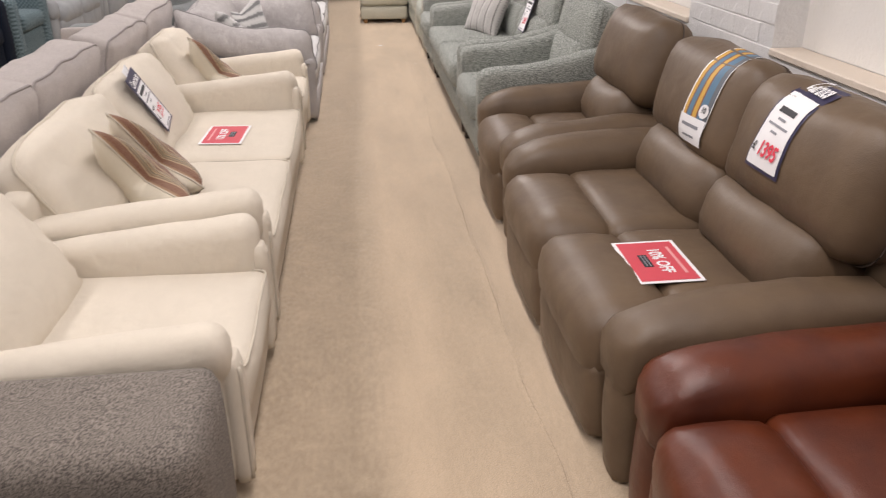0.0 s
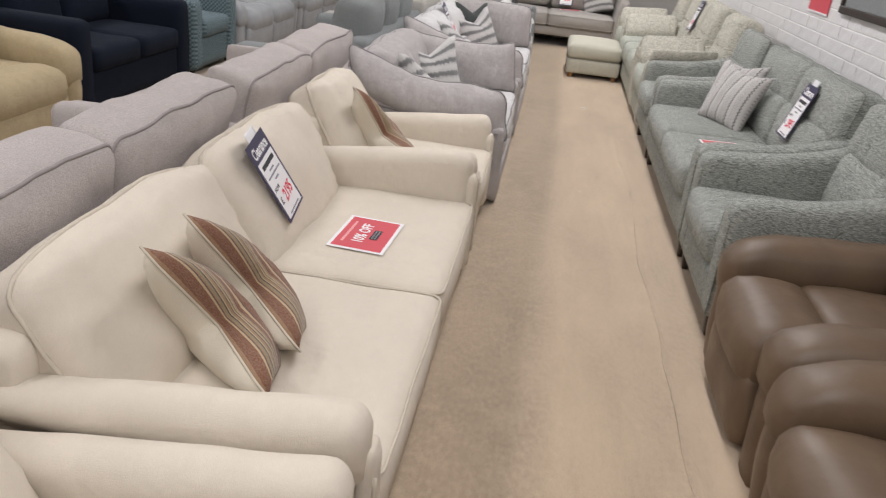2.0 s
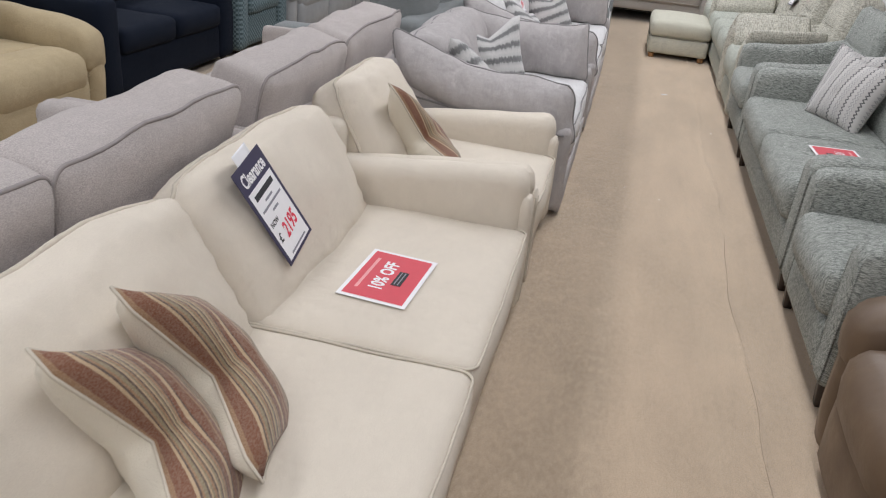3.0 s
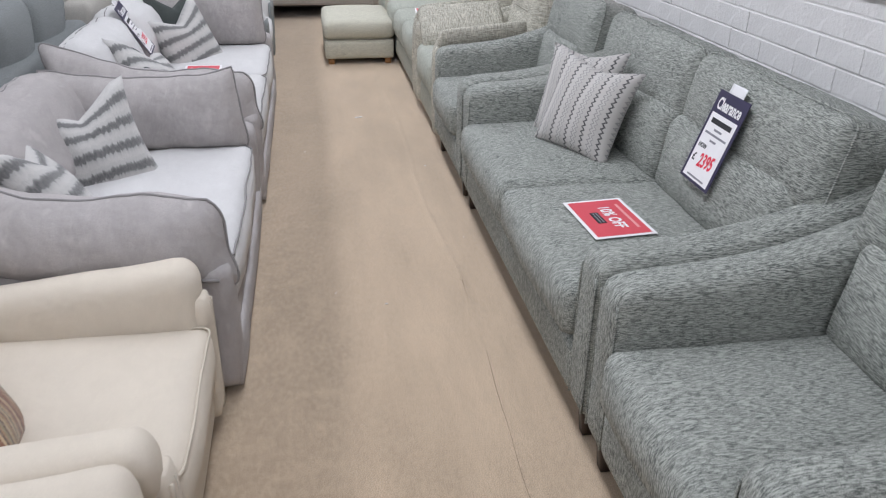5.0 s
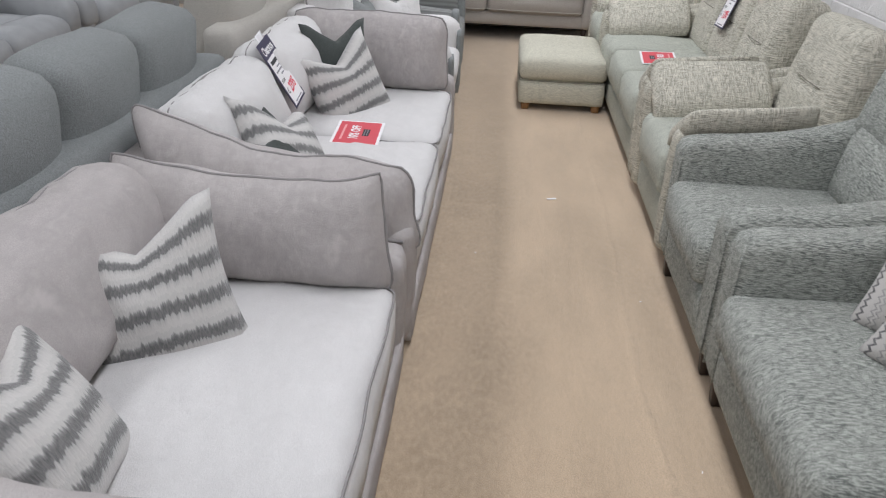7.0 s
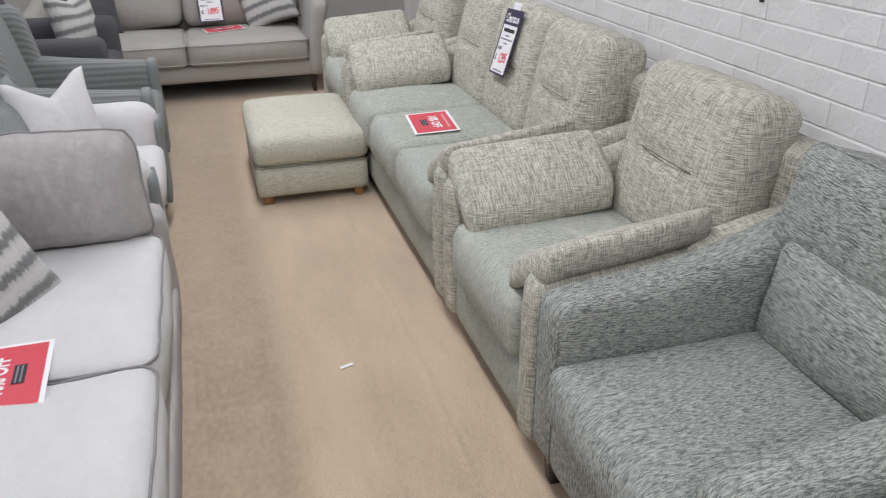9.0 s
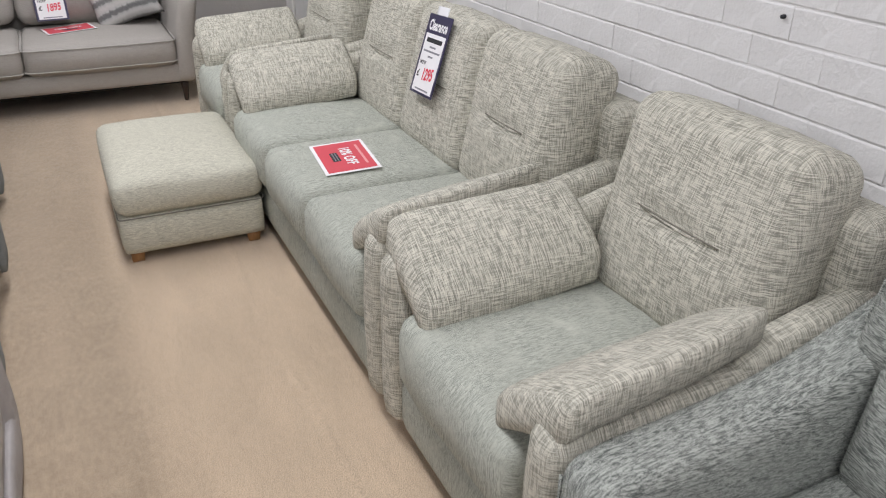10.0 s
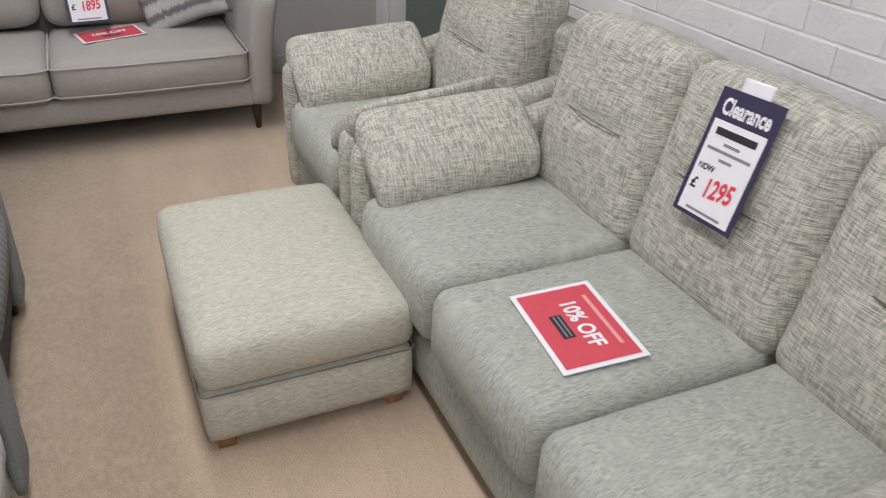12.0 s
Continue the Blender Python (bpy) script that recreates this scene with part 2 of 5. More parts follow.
SILVER = fabric("silver_grey_satin_cloth", (0.43, 0.40, 0.365), (0.32, 0.30, 0.275), "streak_w", contrast=1.0, rough=0.6)
SILVER_PIPE = plain("silver_piping", (0.44, 0.42, 0.39), 0.8)
MAUVE = fabric("taupe_chenille", (0.53, 0.48, 0.455), (0.37, 0.335, 0.32), "plain", 260, contrast=1.3, nap=0.35, wrinkle=0.6)
MAUVE_PIPE = plain("taupe_piping", (0.30, 0.27, 0.26), 0.9)
TAN = fabric("tan_suede", (0.50, 0.405, 0.255), (0.41, 0.33, 0.20), "plain", 200, wrinkle=0.5, nap=0.3)
NAVY = fabric("navy_velvet", (0.006, 0.010, 0.022), (0.003, 0.006, 0.013), "plain", 300, sheen=0.0)
CHECK = fabric("teal_check_cloth", (0.17, 0.23, 0.25), (0.06, 0.09, 0.10), "check")
SLATE = fabric("slate_chenille", (0.26, 0.275, 0.275), (0.17, 0.182, 0.182), "plain", 220)
TEAL = fabric("dark_teal_chenille", (0.13, 0.185, 0.205), (0.075, 0.11, 0.125), "plain", 220)
STEEL = leather("steel_grey_leather", (0.36, 0.37, 0.38), (0.30, 0.31, 0.32), 0.5)
RIB = fabric("grey_ribbed_cord", (0.25, 0.255, 0.25), (0.14, 0.145, 0.14), "rib")
CHARCOAL = fabric("charcoal_cloth", (0.10, 0.10, 0.105), (0.065, 0.065, 0.07), "plain", 250)
DARKCUSH = fabric("bottle_grey_velvet", (0.075, 0.085, 0.08), (0.045, 0.052, 0.05), "plain", 250)
HERRING = fabric("grey_herringbone_cloth", (0.28, 0.242, 0.21), (0.07, 0.06, 0.052), "plain", 230, contrast=1.7)
BROWN = leather("taupe_brown_leather", (0.140, 0.092, 0.055), (0.108, 0.070, 0.043), 0.46)
# Much darker brown for the recliner bases and gathered arm seams.
BROWN_DARK = leather("taupe_brown_leather_darker", (0.05, 0.031, 0.022), (0.036, 0.023, 0.016), 0.5)
RED = leather("chestnut_leather", (0.122, 0.028, 0.010), (0.070, 0.015, 0.007), 0.36)
RED_STITCH = plain("chestnut_stitching", (0.42, 0.17, 0.09), 0.7)
BROWN_STITCH = plain("brown_stitching", (0.06, 0.04, 0.03), 0.7)
DARKWOOD = wood("dark_wood", (0.035, 0.02, 0.014), (0.016, 0.01, 0.008))
OAK = wood("light_oak", (0.36, 0.19, 0.075), (0.25, 0.125, 0.05))
BLACKFELT = plain("black_underside", (0.02, 0.02, 0.02), 0.95)
CARPET = carpet_material()
# Crease shade as a colour, for cords laid in tucks and the lid gap.
CREASE_SHADE = plain("painted_crease_shade", (0.20, 0.185, 0.155), 0.95)
SEAM = plain("worn_carpet_join", (0.29, 0.22, 0.155), 0.95, 0, 0.3, 90.0)
WHITE_WALL = paint_material("white_painted_masonry", (0.72, 0.71, 0.705), 0.05)
WHITE_BRICK = paint_material("white_painted_brick", (0.72, 0.71, 0.705), 0.05)
BOARD = paint_material("cream_painted_board", (0.80, 0.775, 0.74), 0.04)
SILL = paint_material("peach_painted_sill", (0.74, 0.64, 0.54), 0.08)
GREY_WALL = paint_material("grey_painted_wall", (0.40, 0.385, 0.37), 0.06)
# Unseen ceiling; its colour is kept dark so less light bounces down.
LOW_BOUNCE_CEILING = paint_material("low_bounce_ceiling", (0.09, 0.09, 0.09), 0.1)
GREEN_DOOR = paint_material("grey_green_door_paint", (0.13, 0.165, 0.145), 0.12)
WHITE_GLOSS = paint_material("white_gloss_paint", (0.75, 0.74, 0.72), 0.05, 0.35)
PAPER = plain("white_paper", (0.82, 0.81, 0.82), 0.6, 0, 0.04)
REDCARD = plain("coral_red_print", (0.62, 0.07, 0.095), 0.5, 0, 0.05)
NAVYCARD = plain("navy_print", (0.035, 0.03, 0.075), 0.45, 0, 0.05)
BLACKINK = plain("black_ink", (0.02, 0.02, 0.025), 0.6)
GREYINK = plain("grey_ink", (0.25, 0.25, 0.28), 0.6)
REDINK = plain("red_marker", (0.75, 0.05, 0.09), 0.6)
CLEAR = plain("clear_film", (0.8, 0.8, 0.82), 0.12, 0, 0.02)
RUSTY, TANNY, SANDY, UMBER, OLIVE = (0.165, 0.06, 0.027), (0.27, 0.155, 0.08), (0.42, 0.30, 0.175), (0.075, 0.042, 0.03), (0.22, 0.175, 0.10)
STRIPED = stripes("autumn_stripe_cloth", [(0.11, RUSTY), (0.03, UMBER), (0.06, SANDY), (0.09, RUSTY), (0.03, UMBER), (0.05, TANNY), (0.03, OLIVE), (0.03, SANDY), (0.03, UMBER), (0.04, OLIVE), (0.03, SANDY), (0.03, UMBER), (0.04, TANNY), (0.03, OLIVE), (0.03, SANDY), (0.03, UMBER), (0.05, OLIVE), (0.03, TANNY), (0.03, UMBER), (0.04, SANDY), (0.10, RUSTY), (0.06, TANNY)], 0.235, (0.66, 0.60, 0.49), axis=1, only_front=True, grain=0.12)
ZIGZAG = stripes("grey_zigzag_cloth", [(0.11, (0.04, 0.04, 0.045)), (0.33, (0.50, 0.48, 0.46)), (0.08, (0.28, 0.275, 0.27)), (0.12, (0.5, 0.48, 0.46)), (0.07, (0.30, 0.295, 0.29)), (0.29, (0.45, 0.43, 0.41))], 0.085, (0.50, 0.48, 0.455), zig=1.2, grain=0.3)
BANDED = stripes("grey_banded_cloth", [(0.20, (0.55, 0.535, 0.515)), (0.16, (0.52, 0.505, 0.49)), (0.06, (0.40, 0.395, 0.385)), (0.22, (0.14, 0.14, 0.14)), (0.10, (0.12, 0.12, 0.12)), (0.08, (0.22, 0.22, 0.215)), (0.18, (0.50, 0.49, 0.475))], 0.093, (0.40, 0.39, 0.38), axis=1, grain=0.22, ragged=0.035)


# ---- mesh helpers ----
def mesh_of(name, v, f, mat, smooth=True):
    me = bpy.data.meshes.new(name)
    me.from_pydata([tuple(p) for p in v], [], f)
    me.materials.append(mat)
    if smooth:
        me.polygons.foreach_set("use_smooth", [True] * len(me.polygons))
    me.update()
    return me


def part(name, shape, mat, parent, label="", smooth=True):
    ob = new(name, mesh_of(name, shape[0], shape[1], mat, smooth))
    ob.parent = parent
    return tagged(ob, label)


def thing(name, label, category, group="", at=None):
    ob = new(name)
    ob.empty_display_size = 0.1
    if at is not None:
        ob.matrix_world = at
    return tagged(ob, label, category, group)


def lattice(nx, ny, nz):
    """The surface of a cube of cells: corner indices and quads, facing out."""
    ids, pts, quads = {}, [], []

    def vid(i, j, k):
        if (i, j, k) not in ids:
            ids[(i, j, k)] = len(pts)
            pts.append((i, j, k))
        return ids[(i, j, k)]

    for i in range(nx):
        for j in range(ny):
            quads.append((vid(i, j, 0), vid(i, j + 1, 0), vid(i + 1, j + 1, 0), vid(i + 1, j, 0)))
            quads.append((vid(i, j, nz), vid(i + 1, j, nz), vid(i + 1, j + 1, nz), vid(i, j + 1, nz)))
    for i in range(nx):
        for k in range(nz):
            quads.append((vid(i, 0, k), vid(i + 1, 0, k), vid(i + 1, 0, k + 1), vid(i, 0, k + 1)))
            quads.append((vid(i, ny, k), vid(i, ny, k + 1), vid(i + 1, ny, k + 1), vid(i + 1, ny, k)))
    for j in range(ny):
        for k in range(nz):
            quads.append((vid(0, j, k), vid(0, j, k + 1), vid(0, j + 1, k + 1), vid(0, j + 1, k)))
            quads.append((vid(nx, j, k), vid(nx, j + 1, k), vid(nx, j + 1, k + 1), vid(nx, j, k + 1)))
    return np.array(pts, float), quads


def stuffing(p, rumple, seed):
    """Shift points by soft uneven stuffing."""
    off = Vector((seed * 3.1, seed * 1.7, seed * 0.9))
    return np.array([q + np.array(noise.noise_vector(Vector(q) * 5.0 + off) * rumple + noise.noise_vector(Vector(q) * 13.0 + off) * rumple * 0.4) for q in p])


def pillow(lo, hi, r=0.04, crown=(0, 0, 0), bend=None, rumple=0.0, seed=0, fine=1.0):
    """A stuffed block between two corners: rounded edges, bulging faces, uneven stuffing; bend reshapes its points."""
    lo, hi = np.array(lo, float), np.array(hi, float)
    half, mid = (hi - lo) / 2, (hi + lo) / 2
    n = [int(max(4, min(26, s * 2 / 0.055 * fine))) for s in half]
    idx, quads = lattice(*n)
    u = idx / np.array(n) * 2 - 1
    u = 0.55 * u + 0.45 * np.sin(u * math.pi / 2)
    p = u * half
    rr = min(r, *(half * 0.98))
    inner = np.clip(p, -(half - rr), half - rr)
    way = p - inner
    dist = np.linalg.norm(way, axis=1, keepdims=True)
    big = np.max(np.abs(way), axis=1, keepdims=True)
    p = inner + way / np.maximum(dist, 1e-6) * big
    bulge = 1 - u ** 2
    p[:, 0] += crown[0] * u[:, 0] * bulge[:, 1] * bulge[:, 2]
    p[:, 1] += crown[1] * u[:, 1] * bulge[:, 0] * bulge[:, 2]
    p[:, 2] += crown[2] * u[:, 2] * bulge[:, 0] * bulge[:, 1]
    p += mid
    if rumple:
        p = stuffing(p, rumple, seed)
    if bend is not None:
        p = bend(p)
    return p, quads


def block(lo, hi, bevel=0.004):
    return pillow_flat(lo, hi, bevel)


def pillow_flat(lo, hi, bevel):
    """A box with chamfered edges."""
    bm = bmesh.new()
    bmesh.ops.create_cube(bm, size=1)
    lo, hi = Vector(lo), Vector(hi)
    for v in bm.verts:
        v.co = Vector(((v.co[i] + 0.5) * (hi[i] - lo[i]) + lo[i] for i in range(3)))
    if bevel:
        bmesh.ops.bevel(bm, geom=bm.edges[:], offset=bevel, segments=1, affect="EDGES")
    bm.verts.ensure_lookup_table()
    out = [tuple(v.co) for v in bm.verts], [[v.index for v in f.verts] for f in bm.faces]
    bm.free()
    return out


def tube(path, r, closed=False, sides=7):
    """A round cord along a path."""
    v, f = [], []
    n = len(path)
    pts = [Vector(p) for p in path]
    for i, p in enumerate(pts):
        a = pts[(i - 1) % n] if closed or i else pts[0]
        b = pts[(i + 1) % n] if closed or i < n - 1 else pts[-1]
        t = (b - a).normalized()
        side = t.cross(Vector((0.31, 0.2, 0.93))).normalized()
        up = side.cross(t)
        rad = r(i / max(1, n - 1)) if callable(r) else r
        for k in range(sides):
            ang = k * math.tau / sides
            v.append(p + side * math.cos(ang) * rad + up * math.sin(ang) * rad)
    for i in range(n if closed else n - 1):
        for k in range(sides):
            a, b = i * sides, ((i + 1) % n) * sides
            f.append((a + k, a + (k + 1) % sides, b + (k + 1) % sides, b + k))
    if not closed:
        f.append(tuple(reversed(range(sides))))
        f.append(tuple(range((n - 1) * sides, n * sides)))
    return v, f


def lean(d0, z0, degrees):
    """Tip points backwards about the line d = d0, z = z0."""
    c, s = math.cos(radians(degrees)), math.sin(radians(degrees))

    def go(p):
        q = np.array(p, float)
        d, z = q[:, 1] - d0, q[:, 2] - z0
        q[:, 1], q[:, 2] = d0 + d * c + z * s, z0 - d * s + z * c
        return q
    return go


def both(*steps):
    def go(p):
        for s in steps:
            p = s(p)
        return p
    return go


def rim(lo, hi, level, axis, r=0.05, inset=0.0, step=6):
    """A rounded rectangle of points round a block, at one level of an axis."""
    a, b = [i for i in range(3) if i != axis]
    pts = []
    x0, x1, y0, y1 = lo[a] + inset, hi[a] - inset, lo[b] + inset, hi[b] - inset
    for cx, cy, start in ((x1 - r, y1 - r, 0), (x0 + r, y1 - r, 90), (x0 + r, y0 + r, 180), (x1 - r, y0 + r, 270)):
        for k in range(step + 1):
            ang = radians(start + 90 * k / step)
            q = [0, 0, 0]
            q[a], q[b], q[axis] = cx + r * math.cos(ang), cy + r * math.sin(ang), level
            pts.append(q)
    dense = []
    for i, p in enumerate(pts):
        q = pts[(i + 1) % len(pts)]
        gap = math.dist(p, q)
        m = max(1, int(gap / 0.06))
        dense += [[p[c] + (q[c] - p[c]) * k / m for c in range(3)] for k in range(m)]
    return np.array(dense)


def leg_shape(w, d, top, r0, r1, sides=10, square=False):
    """A tapered foot from the floor up."""
    if square:
        s = [(-1, -1), (1, -1), (1, 1), (-1, 1)]
    else:
        s = [(math.cos(k * math.tau / sides), math.sin(k * math.tau / sides)) for k in range(sides)]
    n = len(s)
    rings = [(0, r0 * 0.9), (0.006, r0), (top * 0.6, r0 + (r1 - r0) * 0.6), (top, r1)]
    v = [(w + x * r, d + y * r, z) for z, r in rings for x, y in s]
    f = [(i * n + k, i * n + (k + 1) % n, (i + 1) * n + (k + 1) % n, (i + 1) * n + k) for i in range(3) for k in range(n)]
    return v, f + [tuple(reversed(range(n))), tuple(range(3 * n, 4 * n))]


def right_row(y0, y1, front=0.74):
    """Pose of a seat with its back to the brick wall, from y0 to y1 along the aisle."""
    return pose(front, (y0 + y1) / 2, 0, 0, 0, -90)


def left_row(y0, y1, front=-0.33):
    return pose(front, (y0 + y1) / 2, 0, 0, 0, 90)


def piped(name, lo, hi, mat, pipe, parent, r=0.05, crown=(0, 0, 0), bend=None, axis=2, levels=(), rumple=0.006, seed=0, label="", cord=0.005, inset=0.004, fine=1.0):
    ob = part(name, pillow(lo, hi, r, crown, bend, rumple, seed, fine), mat, parent, label)
    for lv in levels:
        ring = rim(lo, hi, lv, axis, max(r, 0.03), inset)
        half, mid = (np.array(hi) - np.array(lo)) / 2, (np.array(hi) + np.array(lo)) / 2
        u = np.clip((ring - mid) / half, -1, 1)
        full = 1 - u ** 2
        for k in range(3):
            ring[:, k] += crown[k] * u[:, k] * full[:, (k + 1) % 3] * full[:, (k + 2) % 3]
        if rumple:
            ring = stuffing(ring, rumple, seed)
        if bend is not None:
            ring = bend(ring)
        part("piping", tube(ring, cord, True, 6), pipe, ob)
    return ob


def knife_pillow(length, height, thick, place, rumple=0.010, seed=0, horn=0.05, n=(26, 12)):
    """A soft pillow of two bulging faces sewn at one seam: u runs along it, v up, w through it. place maps (u, v, w) in metres.
    horn draws its upper corners out. Gives the shape and the seam's line."""
    nu, nv = n

    def spot(a, b, side):
        u = length / 2 * a * (1 - 0.03 * (1 - b * b) - (0.07 - horn) * b ** 6 * a * a)
        v = height / 2 * b * (1 - 0.06 * (1 - a * a) - (0.10 - 2 * horn) * a ** 6) + horn * max(0.0, b) * abs(a) ** 4
        w = side * thick / 2 * (max(0.0, 1 - a ** 4) * max(0.0, 1 - b * b)) ** 0.5
        return u, v, w
    pts, f = [], []
    for side in (1, -1):
        pts += [spot(i / nu * 2 - 1, math.sin((j / nv - 0.5) * math.pi), side) for j in range(nv + 1) for i in range(nu + 1)]
    m = (nu + 1) * (nv + 1)
    for j in range(nv):
        for i in range(nu):
            q = (j * (nu + 1) + i, j * (nu + 1) + i + 1, (j + 1) * (nu + 1) + i + 1, (j + 1) * (nu + 1) + i)
            f += [q, tuple(m + k for k in reversed(q))]
    line = [(k / 20 - 1, -1) for k in range(40)] + [(1, k / 7 - 1) for k in range(14)] + [(1 - k / 20, 1) for k in range(40)] + [(-1, 1 - k / 7) for k in range(14)]
    seam = np.array([spot(a, b, 0) for a, b in line])
    shape = place(stuffing(np.array(pts), rumple, seed))
    return (shape, f), place(stuffing(seam, rumple, seed))


# ---- seats, kind by kind; local x is the width, y the depth from the front, z up ----
def cream_seat(name, label, width, seats, at, group):
    D, aw = 0.90, 0.13
    h = width / 2
    t = thing(name, label, "sofa" if seats > 1 else "armchair", group, at)
    part("base", pillow((-h + aw - 0.03, 0.02, 0.05), (h - aw + 0.03, D - 0.05, 0.225), 0.02, (0, 0.004, 0)), CREAM, t)
    part("back_frame", pillow((-h + 0.04, D - 0.12, 0.05), (h - 0.04, D, 0.60), 0.04, (0, 0.006, 0)), CREAM, t)
    for s in (-1, 1):
        a, b = sorted((s * (h - 0.135), s * (h - 0.002)))

        def sweep(p, s=s):
            q = p.copy()
            up = np.clip((q[:, 2] - 0.2) / 0.3, 0, 1)
            q[:, 2] += up * (0.05 - 0.115 * q[:, 1] - 0.03 * np.clip((0.09 - q[:, 1]) / 0.09, 0, 1) ** 2)
            under = np.clip((0.45 - q[:, 2]) / 0.05, 0, 1) * np.clip((q[:, 0] * s - (h - 0.09)) / 0.08, 0, 1)
            q[:, 0] -= s * 0.045 * under
            return q
        arm = part("arm", pillow((a, 0.02, 0.05), (b, D - 0.02, 0.548 if seats > 1 else 0.508), 0.052, (0.005, 0.004, 0.006), sweep, 0.005, s, 1.8), CREAM, t)
        a, b = sorted((s * (h - 0.125), s * (h - 0.045)))
        part("front_facing", pillow((a, 0.0, 0.05), (b, 0.05, 0.50 if seats > 1 else 0.46), 0.022, (0, 0.006, 0)), CREAM, arm)
        for q in (0.056, 0.085):
            part("piping", tube([(s * (h - q), 0.002, 0.07 + 0.03 * k) for k in range(13)], 0.006, False, 6), CREAM_PIPE, arm)
    sw = (width - 2 * aw + 0.02) / seats
    for i in range(seats):
        x0 = -h + aw - 0.01 + i * sw

        def slump(p, x0=x0):
            q = p.copy()
            u = (q[:, 0] - x0) / sw * 2 - 1
            q[:, 2] -= 0.035 * np.clip((q[:, 2] - 0.45) / 0.4, 0, 1) * np.abs(u) ** 7
            q[:, 1] += 0.02 * np.abs(u) ** 3
            return q

        def pucker(p, x0=x0):
            q = p.copy()
            near = np.exp(-((q[:, 2] - 0.76) / 0.06) ** 2) * np.clip((D - 0.22 - q[:, 1]) / 0.08, 0, 1)
            side = np.exp(-((np.abs(q[:, 0] - x0 - sw / 2) - sw / 2 + 0.04) / 0.04) ** 2)
            q[:, 1] += 0.005 * near * np.sin(q[:, 0] * 95 + 3 * np.sin(q[:, 0] * 17)) + 0.004 * side * np.sin(q[:, 2] * 110)
            return q
        piped("seat_cushion", (x0 + 0.003, -0.005, 0.22), (x0 + sw - 0.003, D - 0.22, 0.385), CREAM, CREAM_PIPE, t, 0.035, (0.004, 0.012, 0.022), None, 2, (0.375,), 0.005, i + 1, cord=0.004)
        piped("back_cushion", (x0 + 0.0, D - 0.34, 0.35), (x0 + sw - 0.0, D - 0.14, 0.815), CREAM, CREAM_PIPE, t, 0.05, (0.005, 0.05, 0.02), both(slump, pucker, lean(D - 0.33, 0.36, 30)), 1, (D - 0.275,), 0.014, i + 5, cord=0.007, inset=-0.001, fine=2.0)
    for x in (-h + 0.1, h - 0.1):
        for d in (0.09, D - 0.1):
            part("leg", leg_shape(x, d, 0.07, 0.02, 0.026), DARKWOOD, t, "short dark wooden foot")
    return t


def slouch_seat(name, label, width, seats, at, group, back=True):
    """Loose-cushion pale grey sofa: long soft pillows lie over the arms."""
    D, aw = 0.97, 0.20
    h = width / 2
    t = thing(name, label, "sofa", group, at)
    part("base", pillow((-h + 0.05, 0.015, 0.03), (h - 0.05, D - 0.05, 0.24), 0.025, (0, 0.006, 0)), PALE, t)
    part("skirt", pillow((-h + 0.045, -0.004, 0.02), (h - 0.045, 0.04, 0.16), 0.012, (0, 0.004, 0), None, 0.004, 2), PALE, t)
    part("back_frame", pillow((-h + 0.03, D - 0.14, 0.03), (h - 0.03, D, 0.66), 0.05, (0, 0.01, 0)), PALE, t)

    def rise(p):
        q = p.copy()
        k = np.clip(q[:, 1] / D, 0, 1)
        up = np.clip((q[:, 2] - 0.2) / 0.3, 0, 1)
        q[:, 2] += up * (0.13 * k ** 1.4 - 0.04)
        return q
    for s in (-1, 1):
        a, b = sorted((s * (h - aw + 0.03), s * (h - 0.01)))
        arm = part("arm", pillow((a, 0.0, 0.03), (b, D - 0.02, 0.50), 0.035, (0.012, 0.006, 0), rise, 0.006, s), PALE, t)
        edge = np.array([(s * (h - 0.008), d, 0.462) for d in np.linspace(0.03, D - 0.06, 22)])
        part("piping", tube(rise(edge), 0.006, False, 6), PALE_PIPE, arm)
        if s < 0:
            def drape(p):
                q = np.empty_like(p)
                d = 0.455 - p[:, 0] + 0.22 * p[:, 1]
                q[:, 1] = d
                q[:, 2] = 0.545 + p[:, 1] * 0.95 + 0.15 * np.clip((d - 0.42) / 0.5, 0, 1) ** 1.5 - 0.035 * np.clip((0.30 - d) / 0.28, 0, 1) ** 2 * np.where(p[:, 1] < 0.02, 1.8, 0.1)
                q[:, 0] = -(h - 0.105) + p[:, 2] + 0.22 * p[:, 1]
                return q
            shape, seam = knife_pillow(0.93, 0.25, 0.25, drape, 0.020, 4, 0.0)
            pil = part("arm_pillow", shape, PALE, t, "long soft pillow draped over the arm")
        else:
            tall = 0.31 if seats == 1 else 0.40

            def stand(p):
                q = np.empty_like(p)
                q[:, 1] = 0.44 - p[:, 0] - 0.10 * np.clip(-p[:, 1], -0.2, 0.2)
                q[:, 2] = 0.405 + tall / 2 + p[:, 1]
                q[:, 0] = h - 0.195 + p[:, 2] + 0.20 * p[:, 1]
                return q
            shape, seam = knife_pillow(0.82, tall, 0.23, stand, 0.018, 5 + seats, 0.03 if seats == 1 else 0.0)
            pil = part("arm_pillow", shape, PALE, t, "plump piped pillow standing against the arm")
        part("piping", tube(seam, 0.005, True, 6), PALE_PIPE, pil)
    sw = (width - 2 * aw) / seats
    for i in range(seats):
        x0 = -h + aw + i * sw
        piped("seat_cushion", (x0 + 0.003, 0.0, 0.22), (x0 + sw - 0.003, D - 0.16, 0.415), PALE_SEAT, PALE_PIPE, t, 0.045, (0.004, 0.015, 0.03), None, 2, (0.40,), 0.01, i + 1, cord=0.004)
